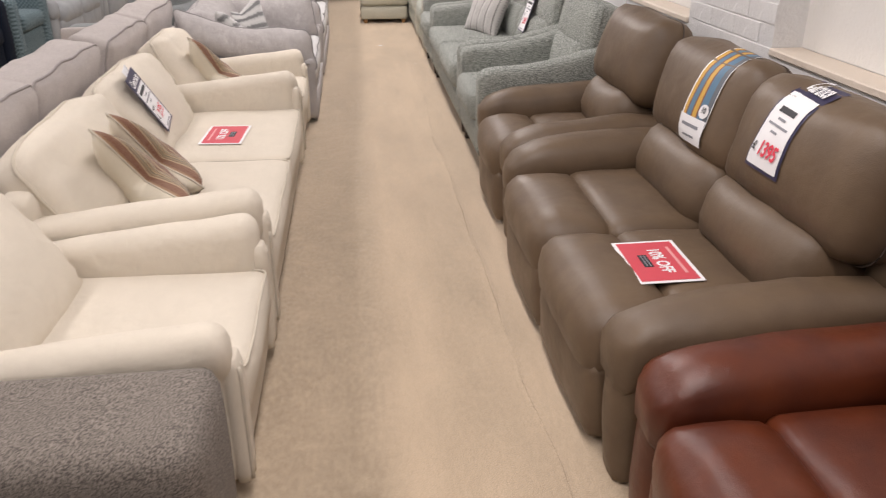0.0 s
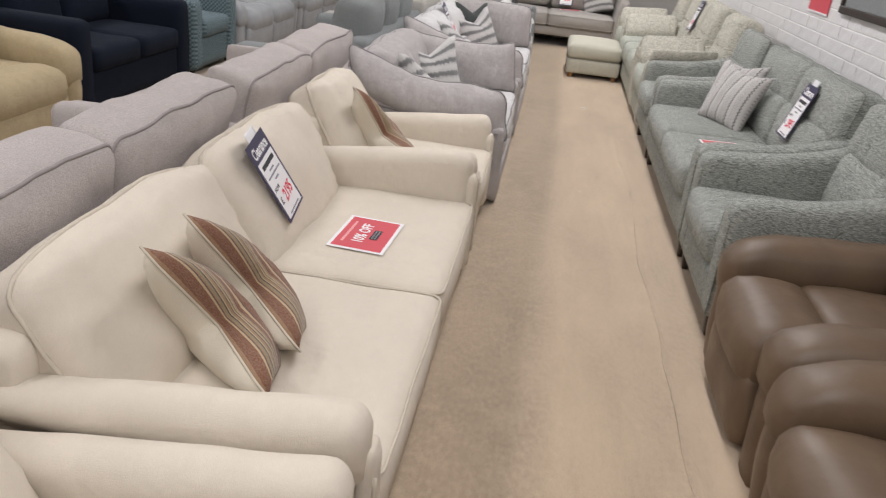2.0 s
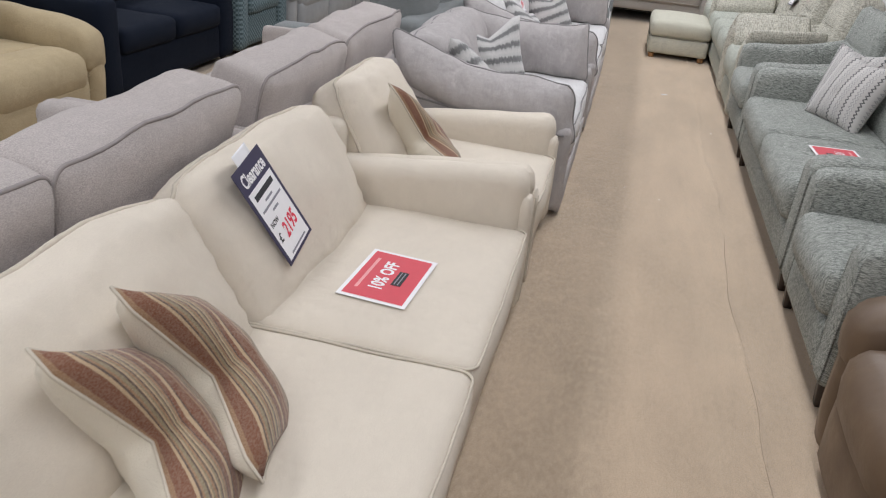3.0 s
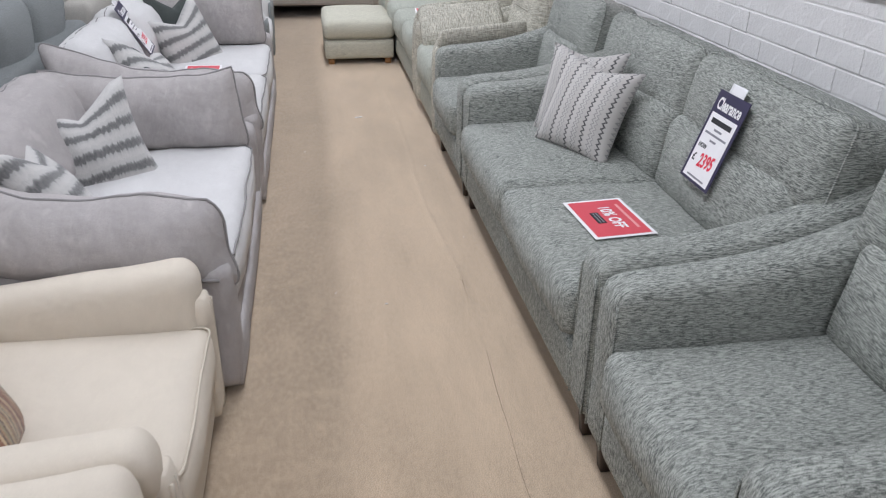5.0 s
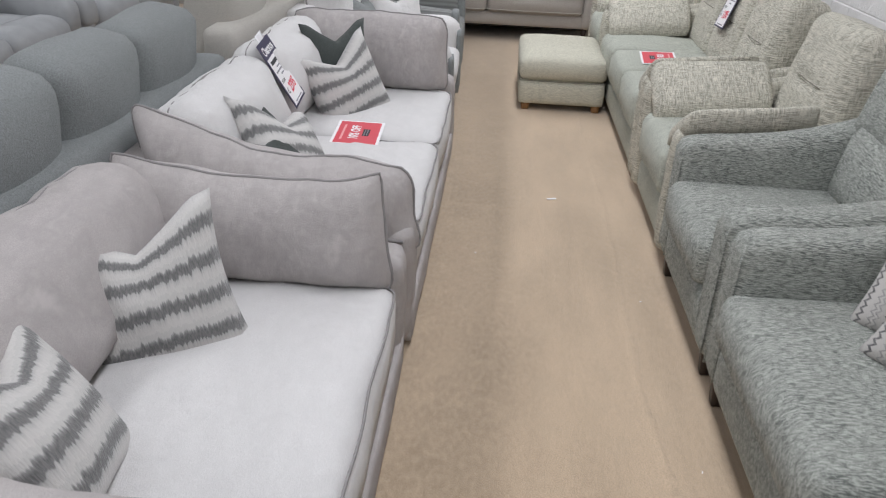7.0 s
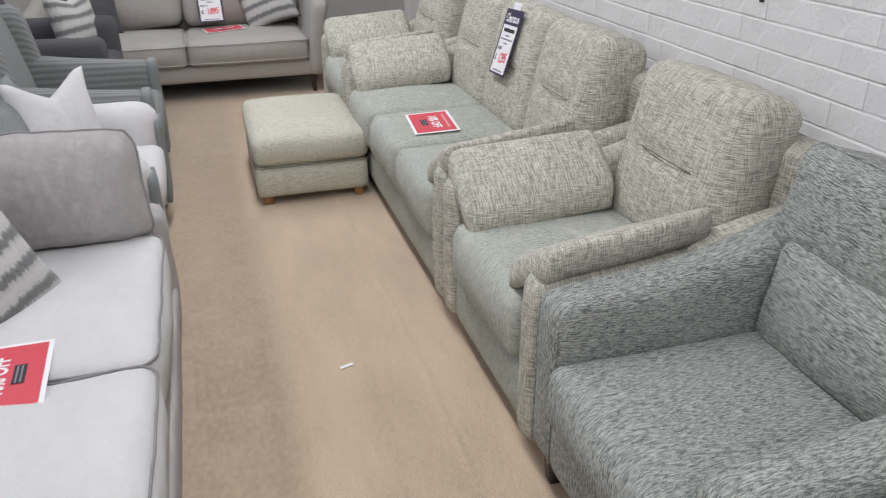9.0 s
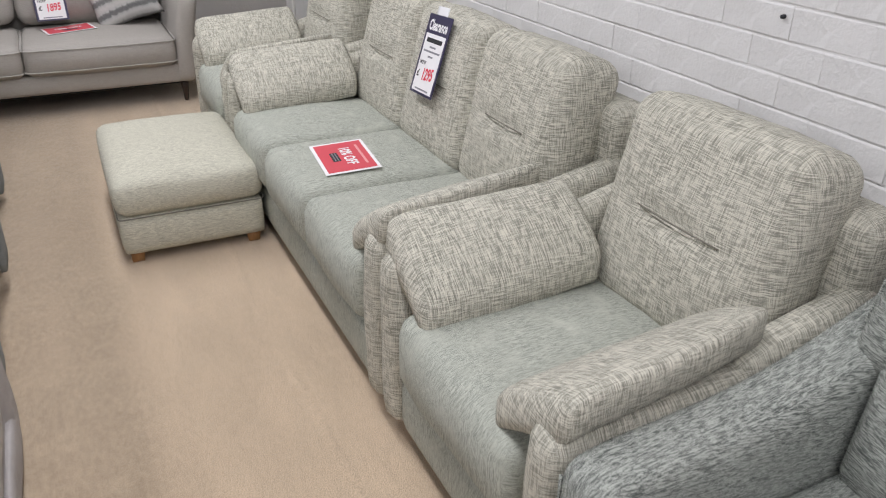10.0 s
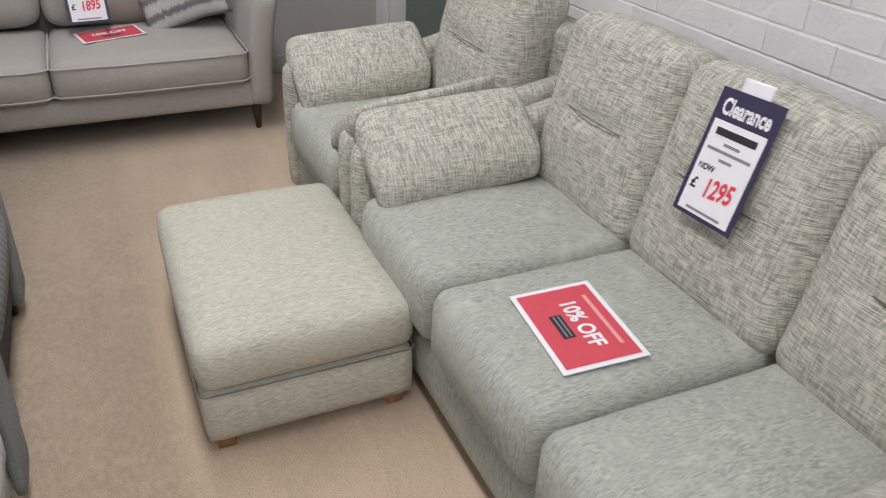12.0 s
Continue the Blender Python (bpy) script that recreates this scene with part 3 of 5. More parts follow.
        piped("back_cushion", (x0 - 0.01, D - 0.35, 0.40), (x0 + sw + 0.01, D - 0.12, 0.80), PALE_SEAT if seats > 1 else PALE, PALE_PIPE, t, 0.09, (0.01, 0.07, 0.02), lean(D - 0.32, 0.38, 17), 1, (D - 0.235,), 0.024, i + 7, fine=1.2)
    for x in (-h + 0.1, h - 0.1):
        for d in (0.09, D - 0.1):
            part("leg", leg_shape(x, d, 0.05, 0.022, 0.026), DARKWOOD, t, "short dark wooden foot")
    return t


def sweep_seat(name, label, width, seats, at, group):
    """Grey-green seat with slim arms that sweep up to the back, on dark tapered legs."""
    D, aw = 0.90, 0.135
    h = width / 2
    t = thing(name, label, "sofa" if seats > 1 else "armchair", group, at)
    part("base", pillow((-h + aw - 0.02, 0.0, 0.11), (h - aw + 0.02, D - 0.06, 0.27), 0.022, (0, 0.006, 0.003)), GREEN_D, t)
    part("back_frame", pillow((-h + 0.03, D - 0.15, 0.11), (h - 0.03, D, 0.78), 0.05), GREEN_W, t)

    def sweep(p):
        q = p.copy()
        k = np.clip((q[:, 1] - 0.12) / (D - 0.12), 0, 1)
        up = np.clip((q[:, 2] - 0.3) / 0.3, 0, 1)
        q[:, 2] += up * (0.20 * k ** 2.0 - 0.02 * np.clip(1 - q[:, 1] / 0.1, 0, 1))
        return q
    for s in (-1, 1):
        a, b = sorted((s * (h - aw), s * h))
        arm = part("arm", pillow((a, 0.0, 0.10), (b, D - 0.03, 0.62), 0.035, (0.01, 0.004, 0.004), sweep, 0.004, s), GREEN_D, t)
        for q in (a + 0.012, b - 0.012):
            part("seam", tube([(q, 0.004, 0.12 + 0.04 * k) for k in range(12)], 0.004, False, 5), GREEN_D, arm)
    sw = (width - 2 * aw) / seats
    for i in range(seats):
        x0 = -h + aw + i * sw
        part("seat_cushion", pillow((x0 + 0.006, -0.035, 0.288), (x0 + sw - 0.006, D - 0.27, 0.465), 0.042, (0.003, 0.014, 0.022), None, 0.005, i + 1), GREEN_D, t)
        part("lumbar_cushion", pillow((x0 + 0.004, D - 0.36, 0.43), (x0 + sw - 0.004, D - 0.13, 0.74), 0.06, (0, 0.03, 0), lean(D - 0.33, 0.44, 10), 0.008, i + 3), GREEN_W, t)
        piped("head_cushion", (x0 - (0.07 if i == 0 else -0.004), D - 0.335, 0.672), (x0 + sw + (0.07 if i == seats - 1 else -0.004), D - 0.12, 0.965), GREEN_W, GREEN_W, t, 0.045, (0.004, 0.03, 0.006), lean(D - 0.33, 0.44, 12), 1, (D - 0.30,), 0.008, i + 6, cord=0.004, inset=-0.001, fine=1.3)
    for x in (-h + 0.07, h - 0.07):
        for d in (0.05, D - 0.07):
            part("leg", leg_shape(x, d, 0.12, 0.016, 0.026, square=True), DARKWOOD, t, "dark tapered wooden leg")
    return t


def pad_seat(name, label, width, seats, at, group):
    """Oatmeal seat with padded arm tops that hang inwards, sage seat cushions and light oak feet."""
    D, aw = 0.93, 0.17
    h = width / 2
    t = thing(name, label, "sofa" if seats > 1 else "armchair", group, at)
    part("base", pillow((-h + 0.10, -0.018, 0.06), (h - 0.10, D - 0.06, 0.235), 0.025, (0, 0.004, 0.0)), SAGE, t)
    part("back_frame", pillow((-h + 0.05, D - 0.16, 0.06), (h - 0.05, D - 0.01, 0.86), 0.05, (0, 0.01, 0.0), None, 0.004, 1), BEIGE, t)

    for s in (-1, 1):
        a, b = sorted((s * (h - 0.115), s * (h - 0.005)))
        arm = part("arm", pillow((a, -0.04, 0.05), (b, D - 0.05, 0.605), 0.05, (0.010, 0.008, 0), None, 0.005, s), BEIGE, t)

        def leaf(p, s=s):
            q = p.copy()
            k = np.clip((q[:, 1] + 0.05) / 0.57, 0, 1)
            inward = np.clip((h - 0.004 - q[:, 0] * s) / 0.265, 0, 1)
            q[:, 2] += 0.045 * k + 0.125 * (1 - inward) - 0.03 * inward ** 3
            q[:, 2] -= 0.045 * np.clip((0.16 - k) / 0.16, 0, 1) ** 2
            q[:, 0] -= s * 0.05 * k ** 2 * (1 - inward)
            return q
        a, b = sorted((s * (h - 0.265), s * (h - 0.004)))
        pad = part("arm_pad", pillow((a, -0.015, 0.465), (b, 0.52, 0.568), 0.026, (0.003, 0.006, 0.010), leaf, 0.005, s + 3, 1.6), BEIGE, arm, "padded arm top that slopes inwards")
        edge = np.array([(s * (h - 0.012), d, 0.545) for d in np.linspace(0.0, 0.48, 16)])
        part("seam", tube(leaf(edge), 0.003, False, 5), BEIGE, pad)

        def rear(p):
            q = p.copy()
            q[:, 2] += 0.09 * np.clip((q[:, 1] - 0.42) / 0.4, 0, 1) * np.clip((q[:, 2] - 0.45) / 0.1, 0, 1)
            return q
        a, b = sorted((s * (h - 0.125), s * (h - 0.02)))
        part("rear_wing", pillow((a, 0.42, 0.45), (b, D - 0.08, 0.61), 0.045, (0, 0, 0.01), rear, 0.004, s), BEIGE, arm)
    sw = (width - 2 * (aw - 0.03)) / seats
    for i in range(seats):
        x0 = -h + aw - 0.03 + i * sw
        part("seat_cushion", pillow((x0 + 0.006, -0.05, 0.255), (x0 + sw - 0.006, D - 0.28, 0.475), 0.05, (0.001, 0.012, 0.022), None, 0.006, i + 1), SAGE, t, "smooth sage chenille seat cushion")

        def pleat(p):
            q = p.copy()
            front = np.clip((D - 0.24 - q[:, 1]) / 0.08, 0, 1)
            q[:, 1] += front * 0.035 * np.exp(-((q[:, 2] - 0.735) / 0.016) ** 2) * np.clip(1.3 - 1.6 * np.abs((q[:, 0] - x0) / sw - 0.5) * 2, 0, 1)
            return q
        bc = part("back_cushion", pillow((x0 - 0.004, D - 0.40, 0.44), (x0 + sw + 0.004, D - 0.18, 1.01), 0.065, (0.008, 0.035, 0.012), both(pleat, lean(D - 0.37, 0.46, 13)), 0.007, i + 4, 2.2), BEIGE, t)
        # A thin dark cord paints the shade inside the pleat.
        mark = np.array([(x0 + sw * (0.24 + 0.52 * k / 12), D - 0.417 - 0.01 * math.sin(k / 12 * math.pi), 0.735) for k in range(13)])
        part("pleat", tube(lean(D - 0.37, 0.46, 13)(mark), 0.0022, False, 5), CREASE_SHADE, bc, "dark cord painting the shade in the tucked pleat")
    for x in (-h + 0.07, h - 0.07):
        for d in (0.06, D - 0.1):
            part("leg", leg_shape(x, d, 0.07, 0.022, 0.03, square=True), OAK, t, "light oak foot")
    return t


def recliner(name, label, width, seats, at, group, skin, second_skin, stitch, top=1.03, soft=0.048, low=0.0):
    """Padded leather recliner with pillow arms and a footrest that falls to the floor."""
    D, aw = 0.93, 0.19
    h = width / 2
    t = thing(name, label, "sofa" if seats > 1 else "armchair", group, at)
    part("base", pillow((-h + 0.10, 0.12, 0.03), (h - 0.10, D - 0.05, 0.32), 0.03), second_skin, t)
    part("back_frame", pillow((-h + 0.12, D - 0.2, 0.08), (h - 0.12, D - 0.02, 0.84), 0.06, (0, 0.01, 0), lean(D - 0.2, 0.3, 6)), skin, t)

    def slope(p):
        q = p.copy()
        q[:, 2] += 0.035 * np.clip((q[:, 1] - 0.1) / 0.5, 0, 1) - 0.05 * np.clip((0.16 - q[:, 1]) / 0.16, 0, 1) ** 2
        q[:, 1] += 0.015 * np.clip((0.45 - q[:, 2]) / 0.4, 0, 1) ** 1.5 * np.clip((0.3 - q[:, 1]) / 0.3, 0, 1)
        return q
    for s in (-1, 1):
        a, b = sorted((s * (h - aw + 0.02), s * (h - 0.01)))
        arm = part("arm", pillow((a, 0.0, 0.012), (b, D - 0.06, 0.50 - low), soft, (0.012, 0.02, 0), slope, 0.008, s), skin, t)
        a, b = sorted((s * (h - aw - 0.005), s * h))
        part("arm_pad", pillow((a, -0.015, 0.345), (b, D - 0.16, 0.56 - low), soft, (0.010, 0.012, 0.02), slope, 0.010, s + 2), skin, arm)
        line = np.array([(s * (h - 0.02), d, 0.50 - low) for d in np.linspace(0.06, D - 0.24, 18)])
        part("stitching", tube(slope(line), 0.0035, False, 5), stitch, arm)
        ring = np.array([(s * (h - 0.105) + 0.06 * math.cos(k * math.tau / 24), 0.018, 0.31 + 0.13 * math.sin(k * math.tau / 24)) for k in range(24)])
        part("gathered_seam", tube(slope(ring), 0.007, True, 6), second_skin, arm)
        for k in range(9):
            ang = k * math.tau / 9 + 0.2
            fold = np.array([(s * (h - 0.105) + (0.05 + 0.03 * m) * math.cos(ang), 0.010 + 0.012 * m * m, 0.31 + (0.115 + 0.03 * m) * math.sin(ang)) for m in (0, 0.5, 1, 1.4)])
            part("gather", tube(slope(fold), lambda u: 0.006 * (1 - 0.7 * u), False, 5), skin, arm)
    sw = (width - 2 * aw) / seats
    for i in range(seats):
        x0 = -h + aw + i * sw
        e0, e1 = (0.075 if i == 0 else 0.008), (0.075 if i == seats - 1 else 0.008)

        def fall(p):
            q = p.copy()
            q[:, 1] += 0.012 * np.clip((0.40 - q[:, 2]) / 0.3, 0, 1) ** 1.2
            return q
        part("footrest", pillow((x0 + 0.004, -0.035, 0.015), (x0 + sw - 0.004, 0.20, 0.30), 0.04, (0.004, 0.02, 0), fall, 0.007, i + 1), skin, t)
        part("seat_front", pillow((x0 + 0.003, -0.05, 0.22), (x0 + sw - 0.003, 0.26, 0.448), 0.085, (0.004, 0.015, 0.02), None, 0.008, i + 3), skin, t)
        part("seat_cushion", pillow((x0 + 0.003, 0.22, 0.25), (x0 + sw - 0.003, D - 0.27, 0.44), 0.05, (0.004, 0, 0.02), None, 0.008, i + 5), skin, t)
        part("lumbar_cushion", pillow((x0 + 0.002, D - 0.43, 0.40), (x0 + sw - 0.002, D - 0.16, 0.68), 0.09, (0.004, 0.035, 0.01), lean(D - 0.38, 0.42, 14), 0.010, i + 7), skin, t)
        head = part("head_cushion", pillow((x0 - e0, D - 0.41, 0.62), (x0 + sw + e1, D - 0.19, top), 0.085, (0.006, 0.045, 0.012), lean(D - 0.38, 0.42, 15), 0.012, i + 9), skin, t)
        ring = lean(D - 0.38, 0.42, 15)(rim((x0 - e0, 0, 0.62), (x0 + sw + e1, 0, top), D - 0.27, 1, 0.085, -0.002))
        part("stitching", tube(ring, 0.0035, True, 5), stitch, head)
    for x in (-h + 0.14, h - 0.14):
        for d in (0.2, D - 0.12):
            part("foot", leg_shape(x, d, 0.04, 0.022, 0.022), BLACKFELT, t)
    return t


# ---- structure ----
def structure(name, shape, mat, label="", smooth=False):
    ob = new(name, mesh_of(name, shape[0], shape[1], mat, smooth))
    return tagged(ob, label, kind="structure")


X_WALL, X_LEFT, Y_NEAR, Y_END = 1.69, -6.0, -2.5, 13.2


def floor_shape():
    """Carpet sheet with a low wandering ruck along the aisle."""
    xs = np.concatenate([np.linspace(X_LEFT, 0.36, 14), np.linspace(0.38, 0.66, 29), np.linspace(0.7, X_WALL + 0.3, 4)])
    ys = np.linspace(Y_NEAR, Y_END + 0.2, 320)
    v = []
    for y in ys:
        c = 0.525 + 0.035 * noise.noise(Vector((0, y * 0.9, 0))) + 0.012 * noise.noise(Vector((3, y * 3.1, 0)))
        a = 0.004 * max(0.0, 0.7 + noise.noise(Vector((7, y * 0.8, 0))))
        for x in xs:
            v.append((x, y, a * math.exp(-((x - c) / 0.011) ** 2)))
    n = len(xs)
    f = [(j * n + i, j * n + i + 1, (j + 1) * n + i + 1, (j + 1) * n + i) for j in range(len(ys) - 1) for i in range(n - 1)]
    return v, f


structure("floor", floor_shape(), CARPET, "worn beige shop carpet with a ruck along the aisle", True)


def seam_shape():
    """A frayed join in the carpet that follows the ruck."""
    v, f = [], []
    ys = np.linspace(Y_NEAR, 6.2, 420)
    for y in ys:
        c = 0.525 + 0.035 * noise.noise(Vector((0, y * 0.9, 0))) + 0.012 * noise.noise(Vector((3, y * 3.1, 0))) + 0.002 * noise.noise(Vector((5, y * 21, 0)))
        a = 0.004 * max(0.0, 0.7 + noise.noise(Vector((7, y * 0.8, 0))))
        w = 0.0018 * max(0.02, 0.35 + 1.7 * noise.noise(Vector((9, y * 2.3, 0))))
        v += [(c - w, y, a + 0.0006), (c + w, y, a + 0.0006)]
    for i in range(len(ys) - 1):
        f.append((2 * i, 2 * i + 1, 2 * i + 3, 2 * i + 2))
    return v, f


structure("carpet_seam", seam_shape(), SEAM, "dark frayed join running along the carpet")
# The ceiling is out of view and near-black to deepen the shade below.
structure("ceiling", block((X_LEFT - 0.2, Y_NEAR - 0.2, CEIL), (X_WALL + 0.4, Y_END + 0.4, CEIL + 0.15), 0), LOW_BOUNCE_CEILING, "unseen shop ceiling, darkened to cut bounced light")
structure("wall_left", block((X_LEFT - 0.2, Y_NEAR - 0.2, 0), (X_LEFT, Y_END + 0.4, CEIL), 0), GREY_WALL, "plain grey painted side wall")
structure("wall_near", block((X_LEFT, Y_NEAR - 0.2, 0), (X_WALL + 0.4, Y_NEAR, CEIL), 0), WHITE_WALL, "plain white wall behind the walk")
structure("wall_end", block((X_LEFT, Y_END, 0), (X_WALL + 0.4, Y_END + 0.2, CEIL), 0), GREY_WALL, "grey painted end wall")
# right wall: white brick with two boarded window recesses near the start and a doorway at the end
RECESSES = ((2.02, 3.03), (3.87, 4.82))
D0, D1, DH, SILL_Z, HEAD_Z = 12.05, 12.95, 2.05, 0.955, 2.2
XB = X_WALL - 0.002
wall = structure("wall_right", block((XB, Y_NEAR, 0), (XB + 0.3, RECESSES[0][0], CEIL), 0), WHITE_WALL, "white painted brick wall with boarded window recesses")
for a, b in ((RECESSES[0][1], RECESSES[1][0]), (RECESSES[1][1], D0), (D1, Y_END)):
    part("wall_length", block((XB, a, 0), (XB + 0.3, b, CEIL), 0), WHITE_WALL, wall, smooth=False)
for a, b in RECESSES:
    part("wall_under_sill", block((XB, a, 0), (XB + 0.3, b, SILL_Z - 0.03), 0), WHITE_WALL, wall, smooth=False)
    part("wall_over_window", block((XB, a, HEAD_Z), (XB + 0.3, b, CEIL), 0), WHITE_WALL, wall, smooth=False)
    part("window_board", block((XB + 0.13, a, SILL_Z), (XB + 0.16, b, HEAD_Z), 0), BOARD, wall, "cream board closing the window", smooth=False)
    part("window_sill", block((XB - 0.012, a + 0.002, SILL_Z - 0.03), (XB + 0.13, b - 0.002, SILL_Z), 0.005), SILL, wall, "peach painted sill", smooth=False)
part("wall_over_door", block((XB, D0, DH), (XB + 0.3, D1, CEIL), 0), WHITE_WALL, wall, smooth=False)
door = structure("door_1", block((XB + 0.10, D0 + 0.004, 0.005), (XB + 0.145, D1 - 0.004, DH - 0.003), 0.002), GREEN_DOOR, "closed grey-green door in a white frame")
for a, b in ((D0 - 0.07, D0), (D1, D1 + 0.07)):
    part("door_frame", block((XB - 0.02, a, 0), (XB - 0.001, b, DH + 0.07), 0.004), WHITE_GLOSS, door, "white gloss frame", smooth=False)
part("door_frame", block((XB - 0.02, D0 + 0.001, DH + 0.001), (XB - 0.001, D1 - 0.001, DH + 0.07), 0.004), WHITE_GLOSS, door, smooth=False)
structure("baseboard", block((X_LEFT, Y_END - 0.018, 0), (X_WALL, Y_END, 0.11), 0.004), GREY_WALL, "grey skirting along the end wall")

# ---- right row, backs to the brick wall ----
recliner("leather_armchair", "chestnut leather armchair with stitched padded arms", 1.05, 1, right_row(0.54, 1.59, 0.68), "leather chairs", RED, RED, RED_STITCH, 1.03, 0.04, 0.045)
brown_group = "taupe brown leather suite"
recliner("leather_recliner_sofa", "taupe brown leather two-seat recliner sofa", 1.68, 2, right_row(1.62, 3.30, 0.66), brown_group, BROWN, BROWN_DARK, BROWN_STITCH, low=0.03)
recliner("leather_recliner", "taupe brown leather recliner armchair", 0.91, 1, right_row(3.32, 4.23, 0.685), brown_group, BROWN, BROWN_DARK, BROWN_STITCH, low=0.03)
green_group = "grey-green streaked suite"
sw1 = sweep_seat("armchair", "grey-green streaked fabric armchair with swept arms", 0.84, 1, right_row(4.28, 5.12, 0.69), green_group)
sweep_seat("sofa", "grey-green streaked fabric two-seat sofa with swept arms", 1.86, 2, right_row(5.14, 7.00, 0.69), green_group)
copy_thing(sw1, right_row(7.03, 7.87, 0.69))
oat_group = "oatmeal crosshatch suite"
pd1 = pad_seat("armchair", "oatmeal crosshatch armchair with sage seat cushion", 0.87, 1, right_row(7.88, 8.75, 0.73), oat_group)
pad_seat("sofa", "oatmeal crosshatch three-seat sofa with sage seat cushions", 1.90, 3, right_row(8.76, 10.66, 0.73), oat_group)
copy_thing(pd1, right_row(10.67, 11.54, 0.73))

# ---- left row ----
cream_group = "cream cloth suite"
cr1 = cream_seat("armchair", "cream cloth armchair with rolled arms", 0.86, 1, left_row(1.66, 2.52), cream_group)
cream_seat("sofa", "cream cloth two-seat sofa with rolled arms", 2.08, 2, left_row(2.53, 4.61), cream_group)
copy_thing(cr1, left_row(4.63, 5.49))
slouch_seat("sofa", "pale grey velvet loveseat with pillow arms", 1.52, 1, left_row(5.52, 7.04, -0.285), "pale grey velvet sofas")
slouch_seat("sofa", "pale grey velvet two-seat sofa with pillow arms", 2.08, 2, left_row(7.07, 9.15, -0.275), "pale grey velvet sofas")


def footstool(at):
    t = thing("footstool", "pale sage woven storage footstool on oak feet", "footstool", "", at)
    part("body", pillow((-0.29, -0.41, 0.045), (0.29, 0.41, 0.205), 0.018, (0.004, 0.004, 0)), STOOLC, t)
    lid = part("lid", pillow((-0.298, -0.42, 0.208), (0.298, 0.42, 0.36), 0.05, (0.004, 0.004, 0.035), None, 0.004, 3), STOOLC, t, "padded lid")
    # Cord round the lid joint, in the painted crease-shade colour.
    part("seam", tube(rim((-0.292, -0.412, 0), (0.292, 0.412, 0), 0.207, 2, 0.02), 0.0025, True, 5), CREASE_SHADE, lid)
    for x in (-0.24, 0.24):
        for y in (-0.36, 0.36):
            part("foot", leg_shape(x, y, 0.05, 0.024, 0.028, square=True), OAK, t, "oak foot")
    return t


footstool(pose(0.40, 10.48, 0, 0, 0, 0))


def plush_seat(name, label, width, seats, at, group, cloth, seat_cloth, pipe=None, arm_z=0.60, back_z=0.88, seat_z=0.46, D=0.92, aw=0.17, arm_r=0.05, foot=DARKWOOD, frame_z=0.70, fold=0.0):
    """Plain upholstered seat: square or rounded arms, loose seat and back cushions."""
    h = width / 2
    t = thing(name, label, "sofa" if seats > 1 else "armchair", group, at)
    part("base", pillow((-h + aw - 0.02, 0.03, 0.06), (h - aw + 0.02, D - 0.05, seat_z - 0.14), 0.02, (0, 0.006, 0)), cloth, t)
    part("back_frame", pillow((-h + 0.02, D - 0.16, 0.06), (h - 0.02, D, frame_z), 0.045, (0, 0.008, 0)), cloth, t)
    for s in (-1, 1):
        a, b = sorted((s * (h - aw), s * h))
        part("arm", pillow((a, 0.0, 0.05), (b, D - 0.03, arm_z), arm_r, (0.008, 0.006, 0.006), None, 0.004, s), cloth, t)
    sw = (width - 2 * aw) / seats
    for i in range(seats):
        x0 = -h + aw + i * sw
        part("seat_cushion", pillow((x0 + 0.004, -0.01, seat_z - 0.16), (x0 + sw - 0.004, D - 0.25, seat_z), 0.045, (0.004, 0.012, 0.02), None, 0.006, i + 1), seat_cloth, t)
        lo, hi = (x0 + 0.002 - fold, D - 0.36, seat_z - 0.02), (x0 + sw - 0.002 + fold, D - 0.13, back_z)
        if pipe:
            piped("back_cushion", lo, hi, seat_cloth, pipe, t, 0.045, (0.004, 0.03, 0.022), lean(D - 0.33, seat_z, 11), 1, (D - 0.155,), 0.016, i + 5, cord=0.006, fine=1.5)
        else:
            part("back_cushion", pillow(lo, hi, 0.07, (0.004, 0.045, 0.014), lean(D - 0.33, seat_z, 10), 0.012, i + 5), seat_cloth, t)
    for x in (-h + 0.08, h - 0.08):
        for d in (0.07, D - 0.09):
            part("leg", leg_shape(x, d, 0.07, 0.02, 0.026), foot, t)
    return t


def back_row(y0, y1, back=-1.25):
    """Pose of a seat that turns its back on the left row and faces the next aisle."""
    return pose(back - 0.92, (y0 + y1) / 2, 0, 0, 0, -90)


def far_row(y0, y1, front=-3.0):
    return pose(front, (y0 + y1) / 2, 0, 0, 0, 90)


# ---- nearest seat on the left, two chairs past the pale sofas ----
plush_seat("sofa", "grey herringbone cloth sofa with square arms", 1.9, 2, left_row(-0.27, 1.63, -0.355), "", HERRING, HERRING, arm_z=0.515, seat_z=0.40, back_z=0.85, aw=0.36)


def snuggler(at):
    t = plush_seat("armchair", "white cloth armchair with rounded arms and grey facings", 0.98, 1, at, "", PALE_SEAT, PALE_SEAT, PALE_PIPE, 0.60, 0.86, 0.43, 0.95, 0.2, 0.095, frame_z=0.74)
    for s in (-1, 1):
        part("arm_facing", pillow((s * 0.39 - 0.075, -0.012, 0.1), (s * 0.39 + 0.075, 0.02, 0.52), 0.014, (0, 0.004, 0)), SLATE, t, "grey cloth facing on the arm")
    return t


snuggler(left_row(9.20, 10.18, -0.31))


